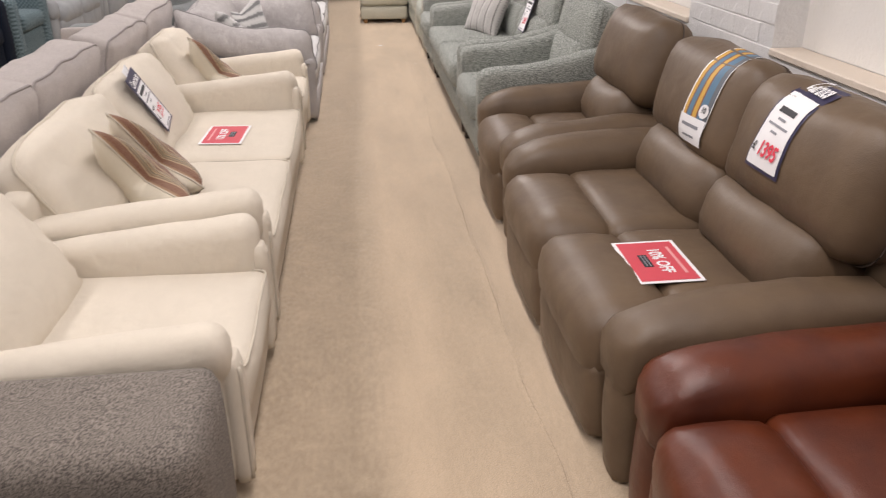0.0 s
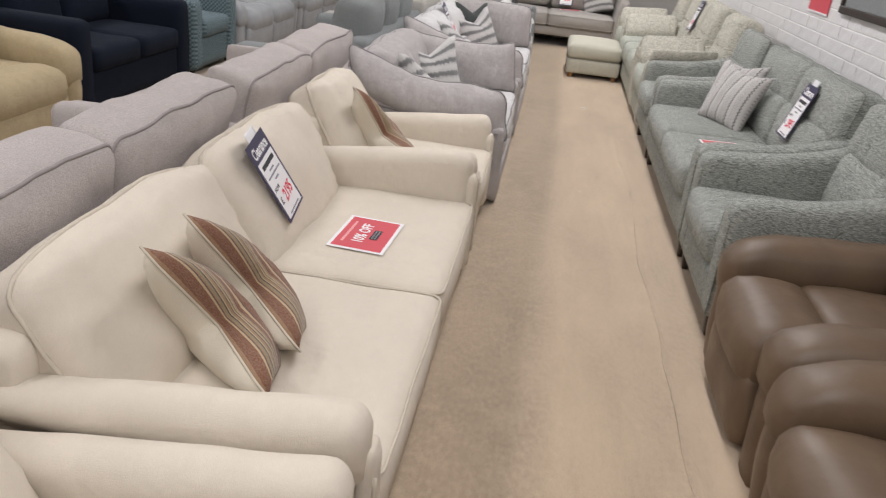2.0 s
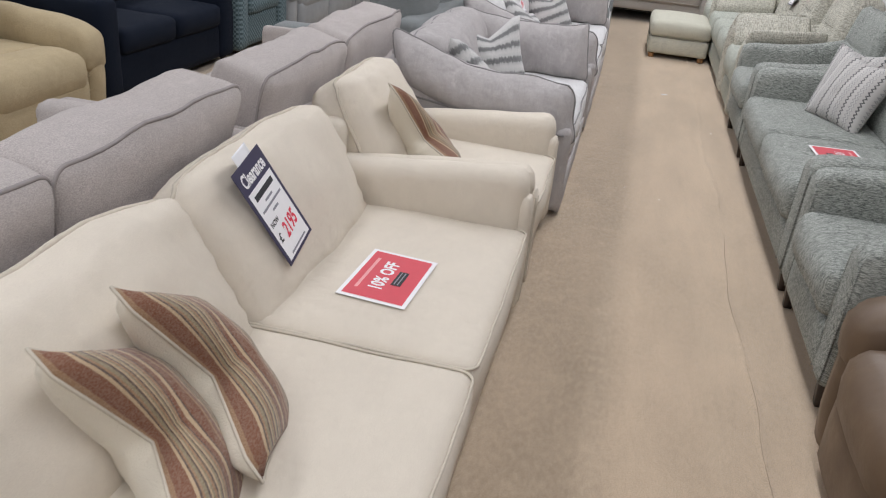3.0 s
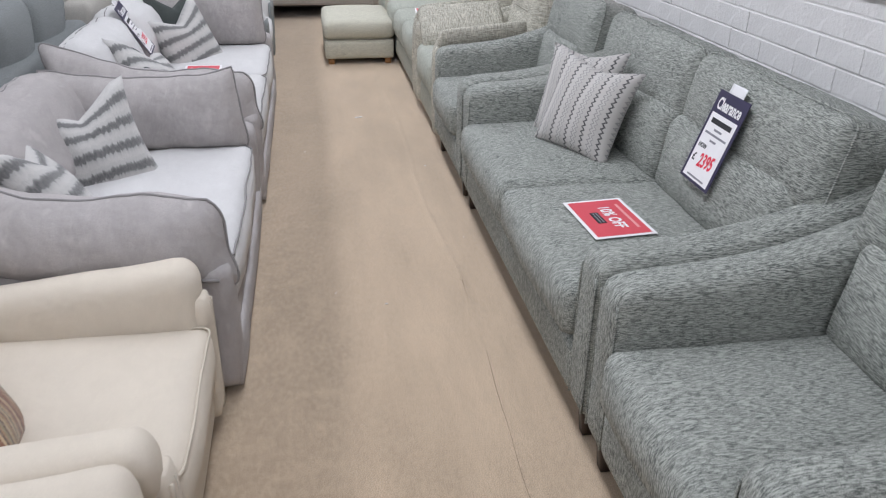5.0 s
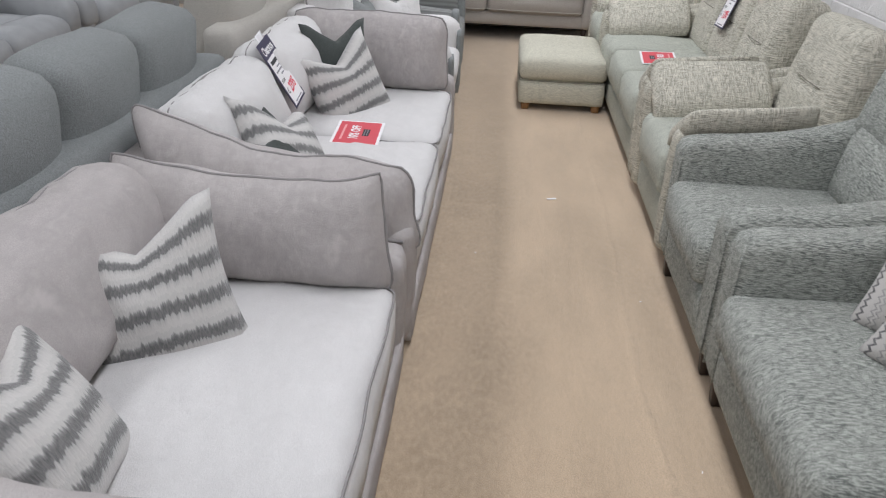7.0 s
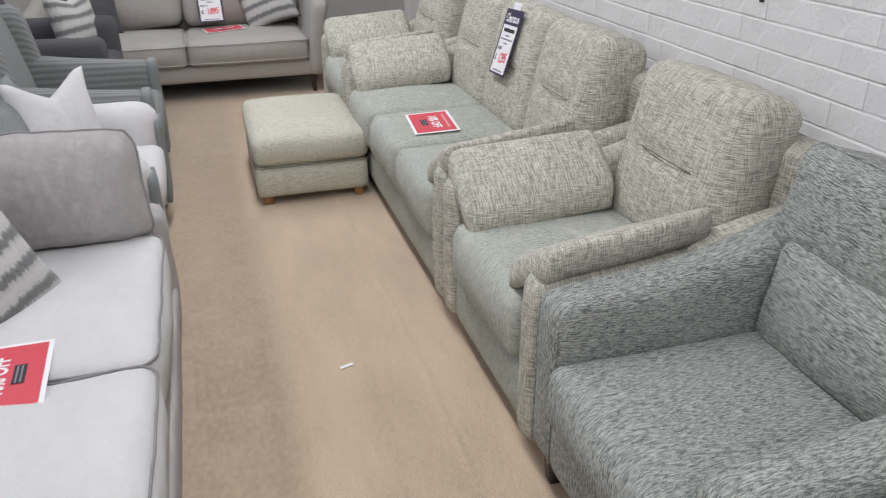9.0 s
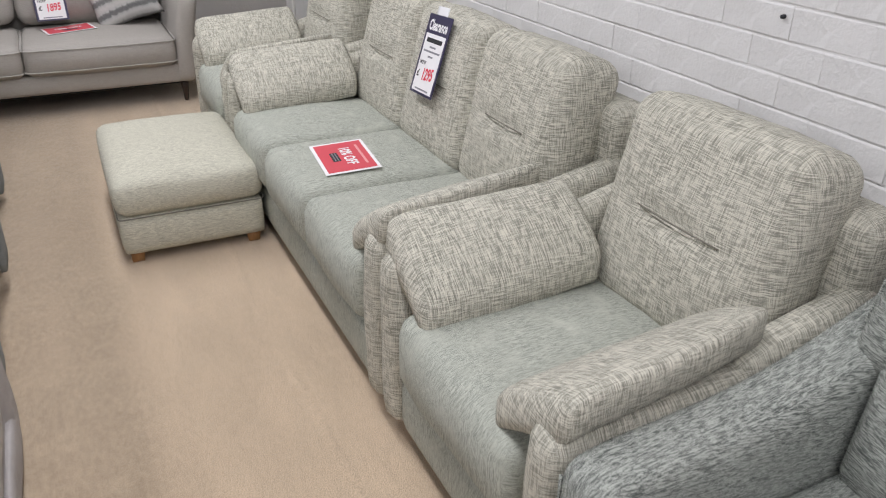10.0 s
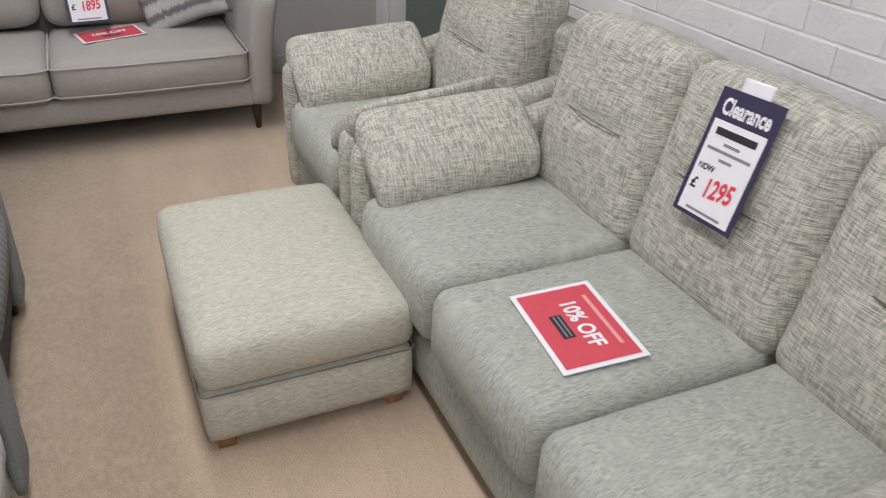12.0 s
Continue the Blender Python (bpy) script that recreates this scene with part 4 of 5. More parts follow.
def cord_chair(at):
    """Ribbed chair with a winged back and a plain front panel on each arm."""
    h, D = 0.42, 0.88
    t = thing("armchair", "grey ribbed cord armchair with a winged back", "armchair", "", at)
    part("base", pillow((-h + 0.1, 0.03, 0.08), (h - 0.1, D - 0.05, 0.30), 0.02), CHARCOAL, t)
    part("seat_cushion", pillow((-h + 0.12, -0.01, 0.28), (h - 0.12, D - 0.22, 0.46), 0.05, (0, 0.01, 0.02)), RIB, t)
    part("backrest", pillow((-h + 0.06, D - 0.26, 0.30), (h - 0.06, D - 0.04, 0.98), 0.09, (0, 0.04, 0.02), lean(D - 0.2, 0.4, 12), 0.006, 3), RIB, t, "ribbed backrest")
    for s in (-1, 1):
        a, b = sorted((s * (h - 0.13), s * h))

        def rise(p):
            q = p.copy()
            q[:, 2] += 0.10 * np.clip(q[:, 1] / D, 0, 1) ** 1.5 * np.clip((q[:, 2] - 0.3) / 0.2, 0, 1)
            return q
        arm = part("arm", pillow((a, 0.04, 0.08), (b, D - 0.04, 0.60), 0.03, (0.008, 0, 0), rise), RIB, t)
        part("front_panel", pillow((a - 0.004, 0.0, 0.06), (b + 0.004, 0.055, 0.61), 0.02, (0, 0.006, 0)), SLATE, arm, "smooth grey front panel")
        part("wing", pillow((a, D - 0.34, 0.5), (b, D - 0.1, 0.92), 0.06, (0, 0, 0.02), lean(D - 0.2, 0.4, 10)), RIB, t)
    for x in (-h + 0.07, h - 0.07):
        for d in (0.05, D - 0.08):
            part("leg", leg_shape(x, d, 0.09, 0.015, 0.024), DARKWOOD, t, "dark turned leg")
    return t


cord_chair(left_row(10.20, 11.04, -0.33))
plush_seat("armchair", "charcoal cloth armchair with pale piped edges", 0.98, 1, left_row(11.25, 12.2, -0.62), "", CHARCOAL, CHARCOAL, SILVER_PIPE, 0.68, 0.9, 0.48)


def end_sofa(at):
    """Silver-grey sofa with flared arms, double-piped seat cushions and turned legs."""
    W, D = 2.0, 0.92
    h = W / 2
    t = thing("sofa", "silver-grey satin two-seat sofa with piped cushions", "sofa", "", at)
    part("base", pillow((-h + 0.06, 0.02, 0.135), (h - 0.06, D - 0.05, 0.26), 0.02, (0, 0.006, 0)), SILVER, t)
    part("back_frame", pillow((-h + 0.03, D - 0.16, 0.135), (h - 0.03, D, 0.82), 0.05, (0, 0.01, 0)), SILVER, t)
    for s in (-1, 1):
        a, b = sorted((s * (h - 0.12), s * (h - 0.0)))

        def flare(p, s=s):
            q = p.copy()
            k = np.clip((q[:, 2] - 0.2) / 0.5, 0, 1)
            q[:, 0] += s * 0.07 * k ** 1.6
            q[:, 2] += 0.12 * np.clip(q[:, 1] / D, 0, 1) ** 2 * k
            return q
        part("arm", pillow((a, 0.0, 0.135), (b, D - 0.03, 0.68), 0.04, (0.006, 0.004, 0.004), flare, 0.003, s), SILVER, t)
    sw = (W - 0.22) / 2
    for i in range(2):
        x0 = -h + 0.11 + i * sw
        piped("seat_cushion", (x0 + 0.003, -0.015, 0.255), (x0 + sw - 0.003, D - 0.24, 0.44), SILVER, SILVER_PIPE, t, 0.045, (0.004, 0.02, 0.025), None, 2, (0.285, 0.415), 0.004, i + 1, cord=0.0045, inset=-0.003)
        part("back_cushion", pillow((x0 + 0.003, D - 0.4, 0.47), (x0 + sw - 0.003, D - 0.16, 0.88), 0.07, (0.004, 0.05, 0.02), lean(D - 0.35, 0.48, 10), 0.012, i + 4), SILVER, t)
    for x in (-h + 0.08, h - 0.08):
        for d in (0.07, D - 0.09):
            part("leg", leg_shape(x, d, 0.14, 0.014, 0.028), DARKWOOD, t, "dark turned leg")
    part("under_lining", pillow((-h + 0.08, 0.06, 0.12), (h - 0.08, D - 0.08, 0.14), 0.006), BLACKFELT, t)
    return t


end_sofa(pose(-0.19, 12.27, 0))

# ---- the row behind, seen from the back ----
mauve_group = "taupe chenille sofas"
plush_seat("sofa", "taupe chenille three-seat sofa with piped back cushions", 2.95, 3, back_row(1.45, 4.40), mauve_group, MAUVE, MAUVE, MAUVE_PIPE, 0.62, 0.85, 0.46, frame_z=0.60, aw=0.12)
plush_seat("sofa", "taupe chenille two-seat sofa with piped back cushions", 1.80, 2, back_row(4.42, 6.22), mauve_group, MAUVE, MAUVE, MAUVE_PIPE, 0.60, 0.83, 0.46, frame_z=0.60, aw=0.05)
plush_seat("sofa", "slate chenille sofa with rounded back cushions", 2.0, 3, back_row(6.28, 8.28), "", SLATE, SLATE, None, 0.6, 0.98, 0.46, frame_z=0.72)
plush_seat("sofa", "stone chenille high-back sofa with tufted cushions", 2.2, 3, back_row(8.32, 10.52), "", STONE, STONE, None, 0.6, 1.0, 0.46, frame_z=0.80)

# ---- across the next aisle ----
plush_seat("armchair", "dark teal chenille armchair", 1.0, 1, far_row(2.95, 3.95, -3.1), "", TEAL, TEAL, None, 0.62, 0.92, 0.46)
recliner("recliner_sofa", "tan suede recliner sofa with padded arms", 1.86, 2, far_row(4.0, 5.86, -2.98), "", TAN, TAN, MAUVE_PIPE)
plush_seat("sofa", "navy velvet two-seat sofa with square arms", 1.62, 2, far_row(5.92, 7.54, -3.05), "", NAVY, NAVY, None, 0.66, 0.92, 0.46, aw=0.2)
plush_seat("armchair", "teal houndstooth check armchair", 0.9, 1, far_row(7.62, 8.52, -3.05), "", CHECK, CHECK, None, 0.64, 0.95, 0.47, frame_z=0.85)
steel = recliner("leather_recliner_sofa", "steel grey leather recliner sofa", 1.75, 2, far_row(8.58, 10.33, -3.05), "steel grey leather recliners", STEEL, STEEL, BLACKFELT)
copy_thing(steel, far_row(10.38, 12.13, -3.05))


# ---- loose cushions ----
def scatter(label, cloth, centre, facing, size=0.45, roll=0.0, chop=0.14, plump=0.085, pipe=None, seed=0, dent=0.28):
    """A square stuffed cushion with pulled-in sides and a dented top edge."""
    n = 18
    v, f = [], []
    for side in (1, -1):
        for j in range(n + 1):
            for i in range(n + 1):
                a, b = i / n * 2 - 1, j / n * 2 - 1
                x = size / 2 * a * (1 - 0.12 * (1 - b * b))
                y = size / 2 * b * (1 - 0.12 * (1 - a * a))
                top = max(0.0, b)
                y -= chop * size * top ** 1.5 * max(0.0, 1 - abs(a) * 1.35)
                z = plump * (max(0.0, 1 - a * a) * max(0.0, 1 - b * b)) ** 0.42
                z *= 1 - dent * top ** 0.7 * max(0.0, 1 - abs(a) * 1.6)
                w = noise.noise(Vector((a * 2.4 + seed, b * 2.4, side))) * 0.010 * (1 - a * a) * (1 - b * b)
                v.append((x, y, side * (z + w)))
    m = (n + 1) ** 2
    for j in range(n):
        for i in range(n):
            q = (j * (n + 1) + i, j * (n + 1) + i + 1, (j + 1) * (n + 1) + i + 1, (j + 1) * (n + 1) + i)
            f.append(q)
            f.append(tuple(m + k for k in reversed(q)))
    me = mesh_of("scatter_cushion", v, f, cloth)
    cut = me.attributes.new("weave", "FLOAT_VECTOR", "POINT")
    cut.data.foreach_set("vector", [c for side in (1, -1) for j in range(n + 1) for i in range(n + 1) for c in ((i / n - 0.5) * size, (j / n - 0.5) * size, side)])
    bm = bmesh.new()
    bm.from_mesh(me)
    bmesh.ops.remove_doubles(bm, verts=bm.verts[:], dist=0.0005)
    bm.to_mesh(me)
    bm.free()
    ob = tagged(new("scatter_cushion", me), label, "cushion", "scatter cushions")
    z = Vector(facing).normalized()
    x = Vector((0, 0, 1)).cross(z).normalized()
    y = z.cross(x)
    m4 = Matrix((x, y, z)).transposed().to_4x4()
    ob.matrix_world = Matrix.Translation(centre) @ m4 @ pose(0, 0, 0, 0, 0, roll)
    if pipe:
        edge = [(size / 2 * a * (1 - 0.12 * (1 - b * b)), size / 2 * b * (1 - 0.12 * (1 - a * a)) - chop * size * max(0.0, b) ** 1.5 * max(0.0, 1 - abs(a) * 1.35)) for a, b in
                [(k / 8 - 1, -1) for k in range(16)] + [(1, k / 8 - 1) for k in range(16)] + [(1 - k / 8, 1) for k in range(16)] + [(-1, 1 - k / 8) for k in range(16)]]
        part("piping", tube([(x, y, 0) for x, y in edge], 0.004, True, 5), pipe, ob)
    return ob


autumn = "cream cushion with autumn stripes, leaning on the cream seat"
scatter(autumn, STRIPED, (-0.835, 2.97, 0.495), (0.62, 0.52, 0.58), 0.46, 50, 0.36, 0.095, pipe=CREAM_PIPE, seed=1, dent=0.6)
scatter(autumn, STRIPED, (-0.835, 3.19, 0.495), (0.62, 0.52, 0.58), 0.46, 50, 0.36, 0.095, pipe=CREAM_PIPE, seed=2, dent=0.6)
scatter(autumn, STRIPED, (-0.85, 4.96, 0.48), (0.62, 0.52, 0.58), 0.46, 50, 0.36, 0.095, pipe=CREAM_PIPE, seed=3, dent=0.6)
zig = "grey cushion with dark zigzag stripes on the grey-green sofa"
scatter(zig, ZIGZAG, (1.09, 6.42, 0.64), (-0.78, -0.48, 0.40), 0.41, -4, 0.05, 0.08, seed=4)
scatter(zig, ZIGZAG, (1.12, 6.61, 0.65), (-0.80, -0.48, 0.36), 0.41, 3, 0.05, 0.07, seed=5)
band = "grey and white banded knit cushion on the pale grey sofa"
scatter(band, BANDED, (-0.86, 6.45, 0.55), (0.40, -0.85, 0.34), 0.43, 10, 0.2, 0.09, seed=6)
scatter(band, BANDED, (-0.86, 5.93, 0.56), (0.72, 0.25, 0.55), 0.43, -14, 0.2, 0.09, seed=7)
scatter(band, BANDED, (-0.76, 8.48, 0.535), (0.70, -0.62, 0.34), 0.44, 14, 0.2, 0.09, seed=8)
scatter(band, BANDED, (-0.80, 7.52, 0.54), (0.70, -0.10, 0.6), 0.43, -28, 0.2, 0.09, seed=9)
dark = "dark bottle-grey velvet cushion on the pale grey sofa"
scatter(dark, DARKCUSH, (-0.84, 8.66, 0.62), (0.62, -0.70, 0.25), 0.37, 0, 0.22, 0.075, seed=10)
scatter(dark, DARKCUSH, (-0.79, 7.36, 0.53), (0.70, -0.10, 0.6), 0.42, 0, 0.2, 0.075, seed=11)
scatter("grey-green velvet cushion on the white armchair", SLATE, (-0.88, 9.72, 0.60), (0.8, -0.3, 0.3), 0.42, 0, 0.2, 0.075, seed=12)
scatter("white cloth cushion with pointed corners on the armchair", PALE_SEAT, (-0.70, 9.86, 0.60), (0.6, -0.7, 0.3), 0.40, 0, 0.2, 0.07, seed=13)
scatter("black and white striped cushion on the charcoal chair", BANDED, (-0.86, 12.0, 0.66), (0.8, -0.5, 0.2), 0.42, 0, 0.1, 0.08, seed=14)
scatter("grey patterned cushion on the silver-grey sofa", BANDED, (0.44, 12.72, 0.66), (-0.25, -0.9, 0.25), 0.44, 20, 0.1, 0.08, seed=15)
scatter("charcoal velvet cushion on the silver-grey sofa", CHARCOAL, (-0.85, 12.70, 0.66), (0.2, -0.9, 0.25), 0.44, 0, 0.1, 0.08, seed=16)


# ---- cards and signs ----
def lettering(name, text, size, mat, parent, at, squash=1.0, slant=0.0):
    cu = bpy.data.curves.new(name, "FONT")
    cu.body, cu.size, cu.align_x, cu.align_y, cu.shear, cu.resolution_u, cu.offset = text, size, "CENTER", "CENTER", slant, 3, size * 0.03
    tmp = bpy.data.objects.new(name, cu)
    me = bpy.data.meshes.new_from_object(tmp)
    bpy.data.objects.remove(tmp)
    bpy.data.curves.remove(cu)
    me.materials.clear()
    me.materials.append(mat)
    for v in me.vertices:
        v.co.x *= squash
    ob = new(name, me)
    ob.parent = parent
    ob.matrix_local = at
    return ob


def sheet(w, h, z, curl=0.0, n=8):
    """A thin printed sheet with thickness; curl lifts its corners."""
    v, f = [], []
    for lay in (0.0007, -0.0007):
        for j in range(n + 1):
            for i in range(n + 1):
                a, b = i / n * 2 - 1, j / n * 2 - 1
                v.append((w / 2 * a, h / 2 * b, z + lay + curl * (a * a * 0.4 + b * b * 0.6) * (0.6 + 0.4 * a)))
    m = (n + 1) ** 2
    for j in range(n):
        for i in range(n):
            q = (j * (n + 1) + i, j * (n + 1) + i + 1, (j + 1) * (n + 1) + i + 1, (j + 1) * (n + 1) + i)
            f += [q, tuple(m + k for k in reversed(q))]
    ring = [i for i in range(n)] + [j * (n + 1) + n for j in range(n)] + [n * (n + 1) + n - i for i in range(n)] + [(n - j) * (n + 1) for j in range(n)]
    for k in range(len(ring)):
        a, b = ring[k], ring[(k + 1) % len(ring)]
        f.append((b, a, m + a, m + b))
    return v, f


def bar(w, h, x, y, z):
    return [(x - w / 2, y - h / 2, z), (x + w / 2, y - h / 2, z), (x + w / 2, y + h / 2, z), (x - w / 2, y + h / 2, z)], [(0, 1, 2, 3)]


def offer_card(label, at):
    """Red discount card, white rim, lying flat; its length runs along local x."""
    t = tagged(new("discount_card", mesh_of("discount_card", *sheet(0.297, 0.21, 0.0), PAPER, False)), label, "card", "discount cards")
    t.matrix_world = at
    part("red_panel", bar(0.272, 0.185, 0, 0, 0.0015), REDCARD, t, "coral red panel", smooth=False)
    lettering("wording", "10% OFF", 0.058, PAPER, t, pose(0, 0.012, 0.0024), 0.80)
    part("small_print", bar(0.19, 0.010, 0, 0.066, 0.0024), plain_pink, t, smooth=False)
    part("black_bar", bar(0.085, 0.030, 0, -0.036, 0.0024), BLACKINK, t, smooth=False)
    for k in (-0.005, 0.006):
        part("bar_line", bar(0.075, 0.004, 0, -0.036 + k, 0.003), GREYINK, t, smooth=False)
    return t


plain_pink = plain("pink_print", (0.8, 0.36, 0.36), 0.5)


def clearance_sign(label, price, at, curl=0.0):
    """Navy-edged price sheet in a clear pouch."""
    t = tagged(new("price_sign", mesh_of("price_sign", *sheet(0.19, 0.305, 0.0, curl), NAVYCARD, False)), label, "sign", "clearance price signs")
    t.matrix_world = at
    part("white_panel", bar(0.162, 0.222, 0, -0.032, 0.0016), PAPER, t, "white price panel", smooth=False)
    lettering("heading", "Clearance", 0.054, PAPER, t, pose(0, 0.110, 0.0022), 0.67)
    part("name_line", bar(0.125, 0.017, 0, 0.055, 0.0024), BLACKINK, t, smooth=False)
    for w, y in ((0.05, 0.030), (0.135, 0.013), (0.04, -0.006)):
        part("text_line", bar(w, 0.007, 0, y, 0.0024), GREYINK, t, smooth=False)
    lettering("now", "NOW", 0.021, BLACKINK, t, pose(-0.045, -0.032, 0.0024), 0.9)
    lettering("pound", "£", 0.036, BLACKINK, t, pose(-0.062, -0.076, 0.0024))
    lettering("price", price, 0.062, REDINK, t, pose(0.014, -0.074, 0.0026, 0, 0, 5), 0.72, 0.2)
    part("small_print", bar(0.11, 0.006, 0, -0.133, 0.0024), GREYINK, t, smooth=False)
    part("hanging_tab", pillow((-0.045, 0.15, -0.001), (0.045, 0.185, 0.0006), 0.0005), CLEAR, t, "clear plastic hanging tab")
    return t


def ground_under(x, y):
    """The top of whatever stands at this spot."""
    hit, place, normal, *_ = scene.ray_cast(bpy.context.evaluated_depsgraph_get(), (x, y, 2.2), (0, 0, -1))
    return place, normal


def flat_card(label, x, y, turn):
    spots = [ground_under(x + a, y + b)[0] for a, b in ((-0.08, -0.1), (0.08, -0.1), (0.08, 0.1), (-0.08, 0.1))]
    n = (spots[2] - spots[0]).cross(spots[3] - spots[1]).normalized()
    mid = sum(spots, Vector()) / 4
    top = max((ground_under(x, y)[0] - mid).dot(n), 0.0)
    along = Vector((math.cos(radians(turn)), math.sin(radians(turn)), 0))
    along = (along - n * along.dot(n)).normalized()
    m = Matrix((along, n.cross(along), n)).transposed().to_4x4()
    offer_card(label, Matrix.Translation(mid + n * (top + 0.004)) @ m)


def frame_of(right, up):
    r, u = Vector(right).normalized(), Vector(up)
    u = (u - r * u.dot(r)).normalized()
    return Matrix((r, u, r.cross(u))).transposed().to_4x4()


bpy.context.view_layer.update()
flat_card("coral red ten per cent card on the brown leather seat", 0.93, 2.14, -91)
flat_card("coral red ten per cent card on the grey-green seat", 0.93, 5.68, -87)
flat_card("coral red ten per cent card on the sage seat", 0.925, 9.67, -95)
flat_card("coral red ten per cent card on the cream seat", -0.67, 3.91, 86)
flat_card("coral red ten per cent card on the pale grey seat", -0.64, 8.12, 92)
flat_card("coral red ten per cent card on the silver-grey seat", 0.10, 12.62, 12)


def face_at(y, z, way):
    """The cushion face met by going level towards a row's backs."""
    hit, place, *_ = scene.ray_cast(bpy.context.evaluated_depsgraph_get(), (0.25, y, z), (way, 0, 0))
    return place


def lean_sign(label, price, y, low, way, turn=0.0, tip=None):
    foot, mid, head = (face_at(y, low + k, way) for k in (0.0, 0.15, 0.29))
    if tip is not None:
        head = foot + Vector((way * math.sin(radians(tip)), 0, math.cos(radians(tip)))) * 0.3
    foot, head = foot + Vector((-way * 0.006, 0, 0)), head + Vector((-way * 0.006, 0, 0))
    up = (head - foot).normalized()
    side = Vector((0, -way, 0))
    out = side.cross(up)
    push = max(0.0, (mid - foot).dot(out)) + 0.014
    m = frame_of(side, up) @ pose(0, 0, 0, 0, 0, turn)
    clearance_sign(label, price, Matrix.Translation(foot + up * 0.158 + out * push) @ m)


lean_sign("navy clearance sheet priced 2395 against the grey-green sofa back", "2395", 5.675, 0.59, 1, 0)
lean_sign("navy clearance sheet priced 1295 against the oatmeal sofa back", "1295", 9.70, 0.68, 1, 3)
lean_sign("navy clearance sheet priced 2195 on the cream back cushion", "2195", 3.80, 0.48, -1, 11, 29)
lean_sign("navy clearance sheet on the pale grey back cushion", "2395", 8.14, 0.52, -1, 6, 30)
clearance_sign("navy clearance sheet on the silver-grey sofa", "1895", Matrix.Translation((0.02, 12.70, 0.66)) @ frame_of((1, 0.1, 0), (0, 0.3, 0.95)))


def over_back(y, z, way):
    """A spot on a back cushion's face or, past its top edge, on its top."""
    p = face_at(y, z, way)
    if abs(p.x) < 1.5:
        return p, False
    lo, hi = 0.7, z
    for _ in range(9):
        mid = (lo + hi) / 2
        lo, hi = (mid, hi) if abs(face_at(y, mid, way).x) < 1.5 else (lo, mid)
    q = face_at(y, lo, way)
    hit, place, *_ = scene.ray_cast(bpy.context.evaluated_depsgraph_get(), (q.x + way * (z - lo), y, 2.0), (0, 0, -1))
    return place, True


DRAPES = {}


def drape_map(y, low, way):
    """Places and normals on a cushion face, on a grid (across, along), taken before anything lies on it."""
    if (y, low, way) not in DRAPES:
        grid = np.zeros((25, 31, 3))
        for i, a in enumerate(np.linspace(-0.15, 0.15, 25)):
            for j, b in enumerate(np.linspace(-0.04, 0.41, 31)):
                grid[i, j] = over_back(y - way * a, low + b * 0.93, way)[0]
        for _ in range(2):
            grid[:, 1:-1] = (grid[:, :-2] + 2 * grid[:, 1:-1] + grid[:, 2:]) / 4
        gi, gj = np.gradient(grid, axis=0), np.gradient(grid, axis=1)
        nrm = np.cross(gi, gj)
        nrm /= np.linalg.norm(nrm, axis=2, keepdims=True)
        DRAPES[(y, low, way)] = grid, nrm
    return DRAPES[(y, low, way)]


def draped(verts, y, low, way, lift):
    """Lay flat points (across, along) on a cushion face; lift is the gap."""
    grid, nrm = drape_map(y, low, way)
    out = []
    for a, b, c in verts:
        u, v = min(23.99, max(0, (a + 0.15) / 0.3 * 24)), min(29.99, max(0, (b + 0.04) / 0.45 * 30))
        i, j = int(u), int(v)
        fu, fv = u - i, v - j
        mix = [(1 - fu) * (1 - fv) * g[i, j] + fu * (1 - fv) * g[i + 1, j] + (1 - fu) * fv * g[i, j + 1] + fu * fv * g[i + 1, j + 1] for g in (grid, nrm)]
        out.append(Vector(mix[0] + mix[1] * (lift + c)))
    return out


def draped_sheet(name, x0, x1, y0, y1, y, low, way, lift, mat, parent, label="", n=10):
    v = [(x0 + (x1 - x0) * i / n, y0 + (y1 - y0) * j / n, 0) for j in range(n + 1) for i in range(n + 1)]
    f = [(j * (n + 1) + i, j * (n + 1) + i + 1, (j + 1) * (n + 1) + i + 1, (j + 1) * (n + 1) + i) for j in range(n) for i in range(n)]
    top = draped(v, y, low, way, lift)
    return part(name, (top, f), mat, parent, label)


def draped_text(text, size, cx, cy, y, low, way, lift, mat, parent, squash, slant=0.0):
    ob = lettering("wording", text, size, mat, parent, pose(0, 0, 0), squash, slant)
    for v in ob.data.vertices:
        v.co = draped([(v.co.x + cx, v.co.y + cy, 0)], y, low, way, lift)[0]
    return ob


def draped_price(label, price, y, low, way):
    t = thing("price_sign", label, "sign", "clearance price signs")
    draped_sheet("navy_sheet", -0.095, 0.095, 0, 0.30, y, low, way, 0.005, NAVYCARD, t, "navy printed sheet")
    draped_sheet("white_panel", -0.084, 0.084, 0.012, 0.24, y, low, way, 0.007, PAPER, t, "white price panel")
    draped_text("Clearance", 0.048, 0, 0.266, y, low, way, 0.011, PAPER, t, 0.72)
    for w, h, c in ((0.10, 0.016, 0.195), (0.05, 0.007, 0.17), (0.12, 0.007, 0.15), (0.04, 0.007, 0.13)):
        draped_sheet("text_line", -w / 2, w / 2, c - h / 2, c + h / 2, y, low, way, 0.0085, GREYINK if h < 0.01 else BLACKINK, t, "", 3)
    draped_text("£", 0.036, -0.062, 0.07, y, low, way, 0.0115, BLACKINK, t, 1.0)
    draped_text(price, 0.066, 0.014, 0.072, y, low, way, 0.0115, REDINK, t, 0.80, 0.2)
    return t


draped_price("navy clearance sheet priced 1395 draped on brown leather", "1395", 2.14, 0.75, 1)


